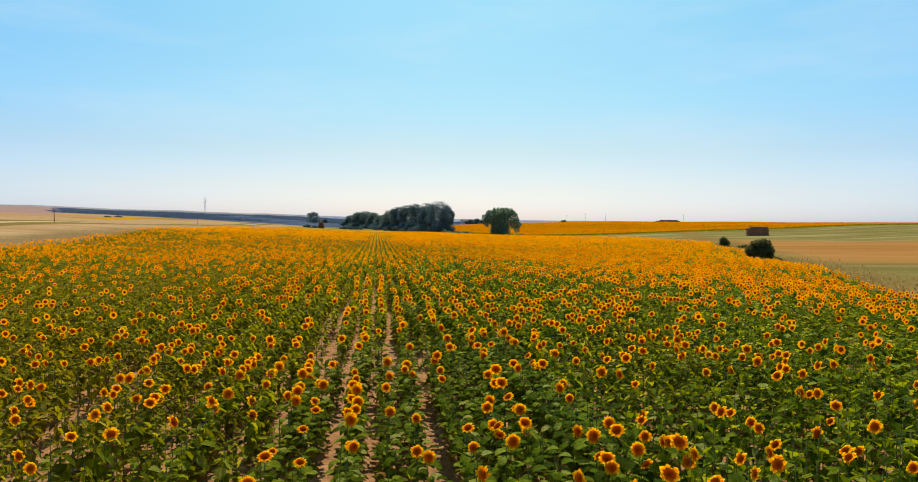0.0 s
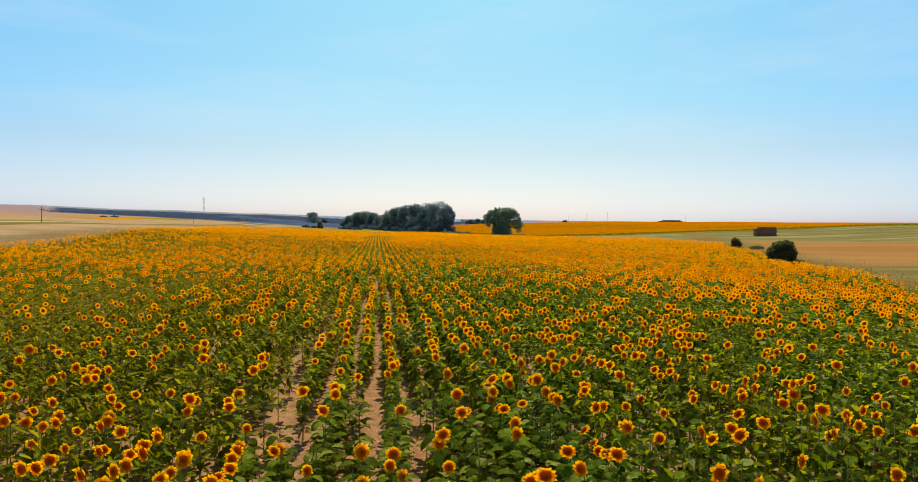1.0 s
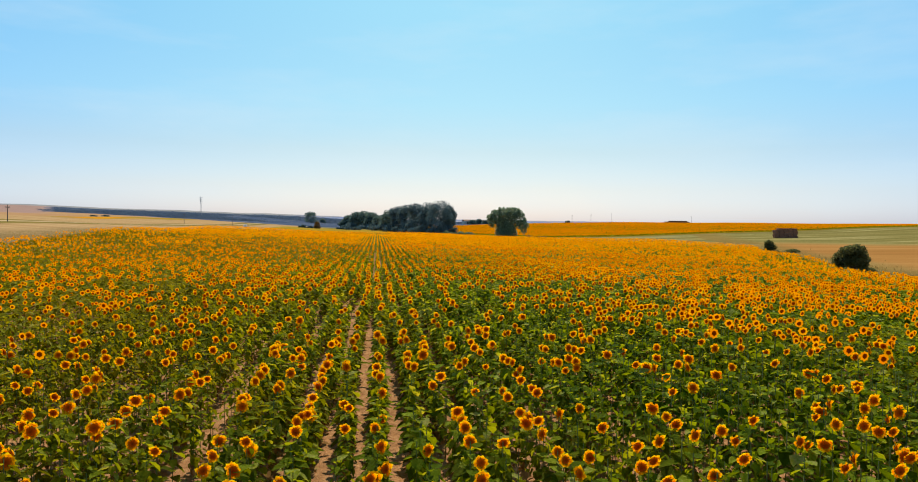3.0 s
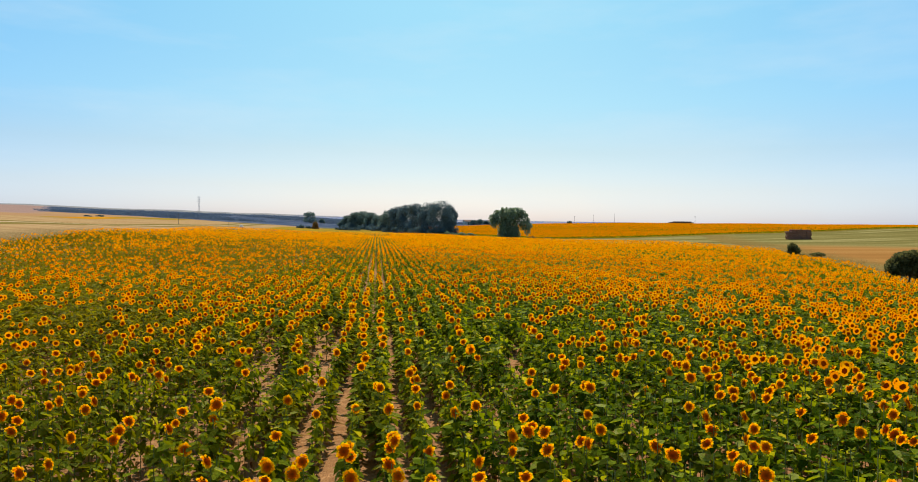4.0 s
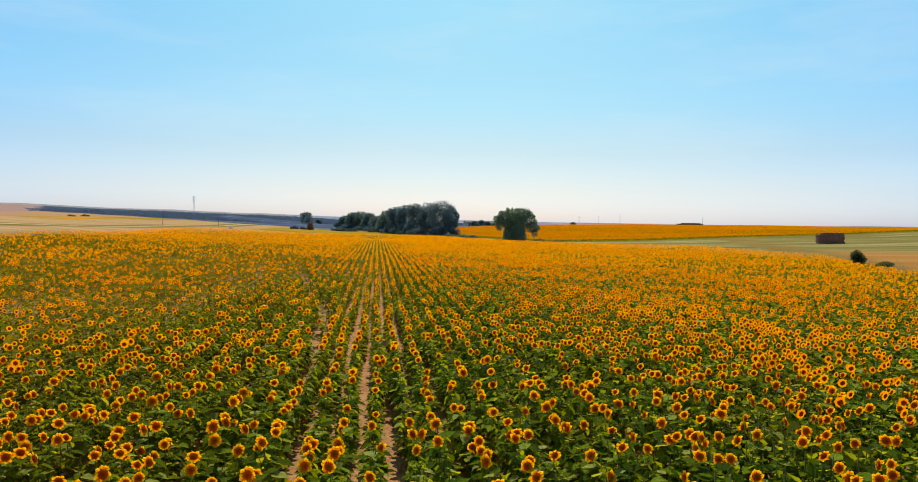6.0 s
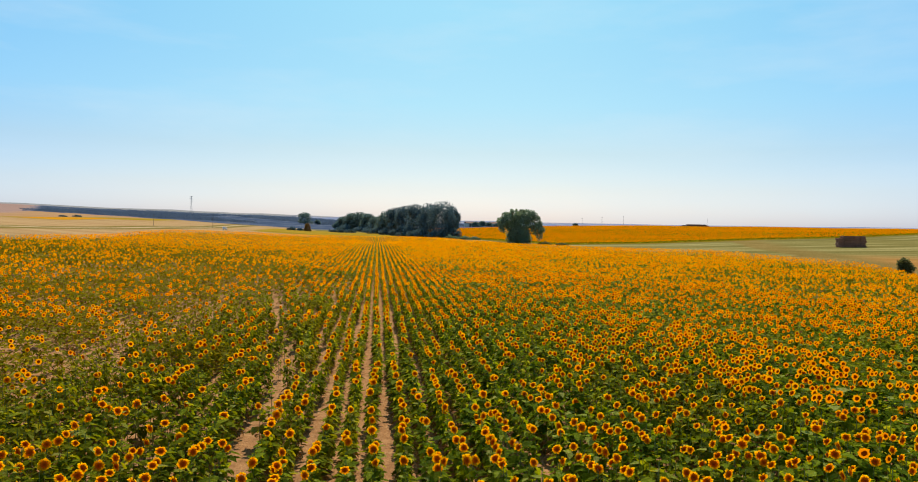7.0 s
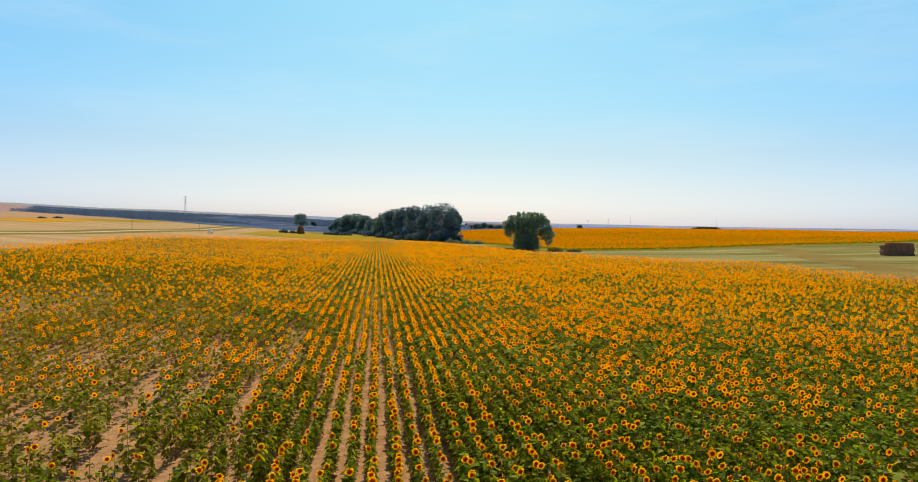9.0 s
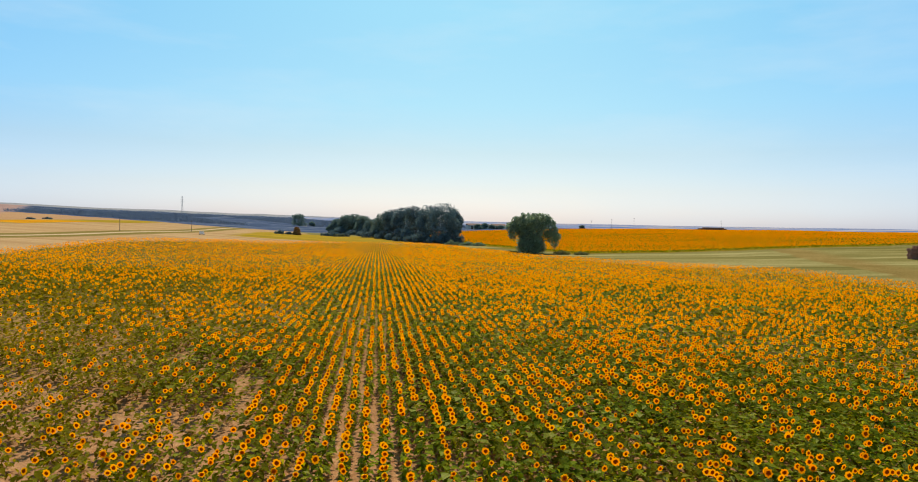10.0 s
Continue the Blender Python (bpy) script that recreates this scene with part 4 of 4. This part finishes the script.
def woodland():
    """Far scrub oaks on the hillside, one joined sheet of small crowns."""
    r = np.random.default_rng(31)
    n = 12000
    az, d = np.radians(r.uniform(-29, 9, n)), 800 + 900 * r.uniform(0, 1, n) ** 1.2
    x, y = d * np.sin(az), d * np.cos(az)
    keep = (y > 665) & ((x < -40) | (y > 1000)) & (y + 0.96 * x > 555) & (x > -0.455 * y + 12 * np.sin(y / 23)) & (y + 0.27 * x < 1500) & ((x < -260) | (np.sin(x / 70 + y / 140) > -0.7))
    x, y = x[keep], y[keep]
    n = len(x)
    h = r.uniform(1.4, 3.0, n) * (1 - 0.35 * (d[keep] > 1300))
    k = 10
    p = np.repeat(np.stack([x, y, land(x, y)], 1), k, 0)
    hh = np.repeat(h, k)
    q = r.normal(0, 1, (n * k, 3))
    q /= np.linalg.norm(q, axis=1)[:, None]
    p = p + q * np.stack([hh * 1.3, hh * 0.9, hh * 0.42], 1) + np.stack([0 * hh, 0 * hh, hh * 0.5], 1)
    u, w = r.normal(0, 1, (n * k, 3)), r.normal(0, 1, (n * k, 3))
    s = (hh * 0.36)[:, None]
    u, w = u / np.linalg.norm(u, axis=1)[:, None] * s, w / np.linalg.norm(w, axis=1)[:, None] * s
    v = np.stack([p - u, p + w, p + u], 1).reshape(-1, 3)
    f = np.arange(n * k * 3).reshape(-1, 3)
    ob = new("woodland", mesh_of("woodland", v, f, [HAZY_SCRUB]))
    return tagged(ob, "dark scrub oak woodland on the far hillside, tinted blue for haze", "woodland", kind="stuff")


woodland()


# ---- things in the fields ----
def bale_stack(name, x, y, turn, layers, long, high, deep, label, seed):
    """A straw stack of big square bales, laid in bond with ragged ends. layers: (first, last) bale of each."""
    r = random.Random(seed)
    top = new(name)
    top.location, top.rotation_euler = (x, y, float(land(x, y)) - 0.05), (0, 0, radians(turn))
    tagged(top, label, "straw stack")
    bm = bmesh.new()
    box(bm, -long / 2, -deep / 2, 0, long / 2, deep / 2, high)
    bmesh.ops.subdivide_edges(bm, edges=bm.edges[:], cuts=2, use_grid_fill=True)
    for v in bm.verts:
        v.co += Vector((r.uniform(-1, 1), r.uniform(-1, 1), r.uniform(-1, 1))) * 0.045
    bmesh.ops.bevel(bm, geom=[e for e in bm.edges if e.calc_face_angle(0) > 1.0], offset=0.06, segments=1, affect="EDGES")
    first = part("bale", bm, STRAW, top)
    started = False
    for row, (a, b) in enumerate(layers):
        for k in range(a, b):
            for line in (0, 1):
                ob = first if not started else new("bale", first.data)
                started = True
                ob.parent = top
                ob.location = ((k - 0.12 * (row % 2) - 0.25 * (row == 4)) * (long + 0.03) + r.uniform(-0.08, 0.08), (line - 0.5) * (deep + 0.03) + r.uniform(-0.07, 0.07), row * (high - 0.01))
                ob.rotation_euler = (0, 0, radians(r.uniform(-2, 2)))
    return top


bale_stack("straw_stack", 183, 296, -14, [(-2, 3), (-2, 3), (-2, 3), (-2, 3), (-1, 3)], 1.95, 0.86, 1.3, "dark brown stack of straw bales on the fallow", 5)


def shed(name, x, y, turn, w, d, h, label):
    """A long low farm shed with a pitched tile roof, doors and small windows."""
    top = new(name)
    top.location, top.rotation_euler = (x, y, float(land(x, y)) - 0.1), (0, 0, radians(turn))
    tagged(top, label, "shed")
    bm = bmesh.new()
    box(bm, -w / 2, -d / 2, 0, w / 2, d / 2, h)
    part("wall", bm, PLASTER, top)
    bm = bmesh.new()
    prof = [(-d / 2 - 0.4, h - 0.05), (0, h + d * 0.22), (d / 2 + 0.4, h - 0.05), (d / 2 + 0.4, h + 0.12), (0, h + d * 0.22 + 0.18), (-d / 2 - 0.4, h + 0.12)]
    ends = [[bm.verts.new((sx, py, pz)) for py, pz in prof] for sx in (-w / 2 - 0.3, w / 2 + 0.3)]
    for k in range(6):
        bm.faces.new((ends[0][k], ends[0][(k + 1) % 6], ends[1][(k + 1) % 6], ends[1][k]))
    bm.faces.new(ends[0][::-1]), bm.faces.new(ends[1])
    part("roof", bm, ROOF, top, "brown tiled roof")
    bm = bmesh.new()
    box(bm, -w * 0.25, -d / 2 - 0.06, 0, -w * 0.25 + 2.4, -d / 2 + 0.02, h * 0.85)
    part("door", bm, TIMBER, top)
    for k in range(3):
        bm = bmesh.new()
        box(bm, w * (0.05 + 0.13 * k), -d / 2 - 0.04, h * 0.45, w * (0.05 + 0.13 * k) + 1.1, -d / 2 + 0.02, h * 0.8)
        part("window", bm, GLASS, top)
    return top


bale_stack("straw_stack", 306, 662, -12, [(-6, 7), (-6, 7), (-5, 7), (-3, 6)], 2.0, 0.86, 1.3, "long low dark straw stack on the far ridge", 6)
for x, y, t, w, d, h, lab in ((126, 905, 10, 16, 9, 5.2, "pale village house with a brown tiled roof"), (144, 930, -8, 12, 8, 5.0, "pale village house with a brown tiled roof"),
                              (165, 945, 4, 18, 10, 4.6, "low pale farm building with a brown roof"), (-28, 840, 6, 24, 10, 3.4, "long pale farm building behind the grove")):
    shed("village_house", x, y, t, w, d, h, lab)


def power_pole(x, y, h, turn, label, group):
    """A wooden line pole with a crossarm, braces and insulators."""
    top = new("utility_pole")
    top.location, top.rotation_euler = (x, y, float(land(x, y)) - 0.2), (0, 0, radians(turn))
    tagged(top, label, "utility pole", group)
    bm = bmesh.new()
    rod(bm, (0, 0, 0), (0, 0, h), 0.13, 0.08, 8)
    part("post", bm, POLE_WOOD, top)
    bm = bmesh.new()
    box(bm, -0.9, -0.06, h - 0.75, 0.9, 0.06, h - 0.6)
    part("crossarm", bm, POLE_WOOD, top)
    for sx in (-0.8, 0.0, 0.8):
        bm = bmesh.new()
        z = h - 0.6 if sx else h
        rod(bm, (sx, 0, z), (sx, 0, z + 0.22), 0.05, 0.04, 6)
        part("insulator", bm, GLASS, top)
    return top


for x, y, h, t in ((-101, 222, 4.8, 80), (-112, 432, 6.4, 80), (-101, 512, 6.8, 80)):
    power_pole(x, y, h, t, "slim weathered wooden line pole beside the road", "poles along the road")
for x, y, h, t in ((276, 766, 13.5, 20), (241, 737, 11.5, 20), (214, 720, 9.5, 20), (392, 800, 13.0, 20)):
    power_pole(x, y, h, t, "slim wooden line pole behind the ridge", "poles behind the ridge")


def pylon(x, y, h, label):
    """A lattice pylon: four legs, bracing, three pairs of arms."""
    top = new("lattice_pylon")
    top.location = (x, y, float(land(x, y)) - 0.2)
    tagged(top, label, "pylon")

    def half(z):
        return 1.3 * (1 - z / h) ** 1.3 + 0.3
    zs = [h * q / 7 for q in range(8)]
    for sx, sy in product((-1, 1), (-1, 1)):
        bm = bmesh.new()
        for a, b in zip(zs, zs[1:]):
            rod(bm, (sx * half(a), sy * half(a), a), (sx * half(b), sy * half(b), b), 0.10, 0.09, 4)
        part("leg", bm, STEEL, top)
    for a, b in zip(zs, zs[1:]):
        bm = bmesh.new()
        for s in (-1, 1):
            rod(bm, (-half(a), s * half(a), a), (half(b), s * half(b), b), 0.045, 0.045, 4)
            rod(bm, (s * half(a), half(a), a), (s * half(b), -half(b), b), 0.045, 0.045, 4)
        part("brace", bm, STEEL, top)
    for z in (h * 0.72, h * 0.84, h * 0.95):
        for s in (-1, 1):
            bm = bmesh.new()
            rod(bm, (0, 0, z), (s * 3.2, 0, z + 0.25), 0.16, 0.07, 4)
            rod(bm, (0, 0, z + 0.9), (s * 3.2, 0, z + 0.25), 0.09, 0.06, 4)
            part("arm", bm, STEEL, top)
    return top


pylon(-283, 1140, 31, "tall grey lattice power pylon below the hills")


def car(x, y, turn):
    """A small white van near the road, placed to fit the camera's view."""
    top = new("white_van")
    top.location, top.rotation_euler = (x, y, float(land(x, y)) + 0.02), (0, 0, radians(turn))
    tagged(top, "small white van near the pale road", "van")
    bm = bmesh.new()
    prof = [(-2.2, 0.4), (2.2, 0.4), (2.2, 0.95), (1.5, 1.1), (0.95, 1.75), (-2.1, 1.85), (-2.2, 1.2)]
    sides = [[bm.verts.new((px, sy, pz)) for px, pz in prof] for sy in (-0.85, 0.85)]
    n = len(prof)
    for k in range(n):
        bm.faces.new((sides[0][k], sides[0][(k + 1) % n], sides[1][(k + 1) % n], sides[1][k]))
    bm.faces.new(sides[0][::-1]), bm.faces.new(sides[1])
    bmesh.ops.bevel(bm, geom=bm.edges[:], offset=0.07, segments=2, affect="EDGES")
    part("body", bm, WHITE, top)
    for sx, sy in product((-1.4, 1.4), (-0.8, 0.8)):
        bm = bmesh.new()
        rod(bm, (sx, sy - 0.1, 0.33), (sx, sy + 0.1, 0.33), 0.33, 0.33, 12)
        part("wheel", bm, RUBBER, top)
    for sy in (-0.87, 0.87):
        bm = bmesh.new()
        box(bm, -0.1, sy - 0.01, 1.1, 0.95, sy + 0.01, 1.55)
        part("window", bm, GLASS, top)
    return top


WHITE = plain("white_paint", [(0.2, (0.75, 0.75, 0.74)), (0.8, (0.82, 0.82, 0.81))], 3, 0.3, 0, 0)
RUBBER = plain("rubber", [(0.2, (0.015, 0.015, 0.015)), (0.8, (0.03, 0.03, 0.03))], 10, 0.8, 0.2, 0.01)
car(-82.4, 462, 92)


# ---- verges: dry grass and weeds along the crop's edges ----
def tufts(name, xs, ys, h, label, mat, blades=7, seed=1):
    r = np.random.default_rng(seed)
    n = len(xs)
    p = np.repeat(np.stack([xs, ys, land(xs, ys) - 0.03], 1), blades, 0)
    hh = np.repeat(h * r.uniform(0.5, 1.3, n), blades) * r.uniform(0.6, 1.1, n * blades)
    a = r.uniform(0, 6.283, n * blades)
    lean = r.uniform(0.15, 0.6, n * blades) * hh
    side = np.stack([-np.sin(a), np.cos(a), 0 * a], 1) * (hh * 0.09 + 0.01)[:, None]
    tip = p + np.stack([np.cos(a) * lean, np.sin(a) * lean, hh], 1)
    v = np.stack([p - side, p + side, tip], 1).reshape(-1, 3)
    return tagged(new(name, mesh_of(name, v, np.arange(len(v)).reshape(-1, 3), [mat])), label, "grass", kind="stuff")


vr = np.random.default_rng(77)
ly = vr.uniform(30, 200, 2600)
tufts("dry_weeds", -46.5 - 0.08 * ly - vr.gamma(1.6, 3.0, len(ly)), ly, 0.2, "tall dry straw-coloured weeds along the crop's edge", DRY_GRASS, seed=2)
ry = np.concatenate([vr.uniform(10, 210, 5200), vr.uniform(200, 430, 1500)])
rx = right_edge(ry) + 1.2 + vr.gamma(1.3, 2.6, len(ry))
tufts("verge_grass", rx[:2600], ry[:2600], 0.3, "dry grass along the crop's right edge", DRY_GRASS, seed=3)
tufts("verge_weeds", rx[2600:], ry[2600:], 0.42, "dull brownish weeds along the crop's right edge", DRY_GRASS, seed=4)


# ---- the crop ----
def detailed_sunflower(seed, bloom):
    """One whole plant with its parts, to be copied: bristly stalk, heart-shaped leaves, bloom."""
    r = random.Random(seed)
    top = new("sunflower")
    az, up = -math.pi / 2 + r.gauss(0, 0.33), r.gauss(0.03, 0.22)
    face = Vector((math.cos(az), math.sin(az), 0))
    tagged(top, "blooming sunflower with a brown disc and orange petals" if bloom else "young sunflower with broad green leaves, not in bloom", "sunflower", "sunflowers in the field")
    bm = bmesh.new()
    crest = face * 0.02 + Vector((0, 0, HEIGHT - 0.02))
    pts = [Vector((0, 0, -0.04)), -face * 0.012 + Vector((0, 0, 0.45)), -face * 0.03 + Vector((0, 0, 0.95)), -face * 0.03 + Vector((0, 0, HEIGHT - 0.1)), crest]
    for q, (a, b) in enumerate(zip(pts, pts[1:])):
        rod(bm, a, b, 0.013 - 0.002 * q, 0.0115 - 0.002 * q, 6)
    part("stalk", bm, STALK, top)
    for k in range(14):
        zz = HEIGHT * (0.2 + 0.74 * k / 14) + r.uniform(-0.04, 0.04)
        size = (1.2 - 0.5 * abs(zz / HEIGHT - 0.55)) * r.uniform(0.8, 1.15)
        v, f = leaf_shape(0.225 * size, 0.17 * size, 4)
        v = aimed(v + np.array([0.07, 0, 0]), 0, r.uniform(-0.6, 0.5))
        v = np.concatenate([v, [(0, -0.006, -0.03), (0, 0.006, -0.03)]])
        f = np.concatenate([f, [(len(v) - 2, len(v) - 1, 1)]])
        ob = new("leaf", mesh_of("leaf", turn_z(v, 2.4 * k + r.uniform(-0.4, 0.4)) + np.array([0, 0, zz]), f, [DRY_LEAF if k < 2 else LEAF]))
        ob.parent = top
    if bloom:
        v, f, s, g = head_shape(r.uniform(0.115, 0.148), 24, 4, seed)
        v = aimed(v, az, up) + np.array(crest + face * 0.05)
        disc = new("seed_disc", None)
        for slot, nm, mat in ((1, "seed_disc", DISC), (0, "petals", PETAL), (2, "bracts", STALK)):
            fs = f[s == slot]
            own, inv = np.unique(fs, return_inverse=True)
            me = mesh_of(nm, v[own], inv.reshape(-1, 3), [mat], ring=g[own])
            if slot == 1:
                bpy.data.objects.remove(disc)
                disc = tagged(new(nm, me), "domed dark brown seed disc")
                disc.parent = top
            else:
                ob = new(nm, me)
                ob.parent = disc
                if slot == 0:
                    tagged(ob, "ragged ring of orange-yellow petals")
    return top


models = {True: [detailed_sunflower(500 + k, True) for k in range(6)], False: [detailed_sunflower(600 + k, False) for k in range(3)]}
turns = np.random.default_rng(21)
spare = {True: list(models[True]), False: list(models[False])}
for i in ALL[single]:
    b = bool(blooms[i])
    sc = float(tall[i] / HEIGHT)
    m = pose(float(PX[i]), float(PY[i]), float(PZ[i]), 0, 0, float(turns.normal(0, 12))) @ Matrix.Scale(sc, 4)
    if spare[b]:
        spare[b].pop().matrix_basis = m
    else:
        src = models[b][int(turns.integers(0, len(models[b])))]
        copy_thing(src, m @ Matrix.Scale(1 / src.scale[0], 4))

crowd("near_sunflowers", 1, ALL[mid], "rows of blooming sunflowers with brown discs and orange petals")
crowd("sunflowers_in_rows", 2, ALL[wide], "dense rows of blooming orange sunflowers over green leaves")
crowd("distant_sunflowers", 3, ALL[far & keep_far], "far part of the crop, an orange carpet of sunflowers", grow=1.1)
crowd("farthest_sunflowers", 4, ALL[remote & keep_far & (blooms | (np.arange(NUM) % 3 == 0))], "end of the crop towards the grove, a bright orange carpet of blooms", grow=1.05)

# the second crop on the far slope
SX, SY = np.meshgrid(np.arange(46, 560, 1.7), np.arange(350, 690, 1.45))
SX, SY = SX.ravel() + rng.uniform(-0.9, 0.9, SX.size), SY.ravel() + rng.uniform(-0.7, 0.7, SY.size)
inside = (SY > 357 + 0.1 * (SX - 78) + 2 * np.sin(SX / 23)) & (SX > 160 - 0.21 * SY) & (SY < 690)
SX, SY = SX[inside], SY[inside]
SZ = land(SX, SY)


def far_crop():
    """Each plant a tilted bloom and a leaf spray: all that shows of it at this distance."""
    n = len(SX)
    r = np.random.default_rng(52)
    h, w = HEIGHT * r.normal(1.0, 0.08, n), r.uniform(0.34, 0.55, n)
    w = w * (0.5 + 0.42 * patchy(SX, SY, 90, 14, 17)) * (1 - 0.35 * ramp(SY, 600, 690))
    lean = r.normal(0, 0.08, n)
    bloom = [(SX - w, SY, SZ + h - 0.1), (SX, SY + lean, SZ + h - 0.32), (SX + w, SY, SZ + h - 0.1), (SX, SY + 0.12 + lean, SZ + h + 0.12)]
    low = r.uniform(0.3, 0.5, n)
    leaf = [(SX - low, SY + 0.1, SZ + 0.3), (SX + low, SY + 0.1, SZ + 0.35), (SX + 0.1, SY + 0.25, SZ + h - 0.4)]
    v = np.stack([np.stack(p, 1) for p in bloom + leaf], 1).reshape(-1, 3)
    i = np.arange(n)[:, None] * 7
    f = np.concatenate([i + np.array([[0, 1, 2]]), i + np.array([[0, 2, 3]]), i + np.array([[4, 5, 6]])], 1).reshape(-1, 3)
    me = mesh_of("far_slope_sunflowers", v, f, [PETAL, LEAF], np.tile([0, 0, 1], n), np.tile([0.58, 0.5, 0.58, 0.78, 1, 1, 1], n))
    return tagged(new("far_slope_sunflowers", me), "second sunflower crop on the far slope", "sunflowers", kind="stuff")


far_crop()
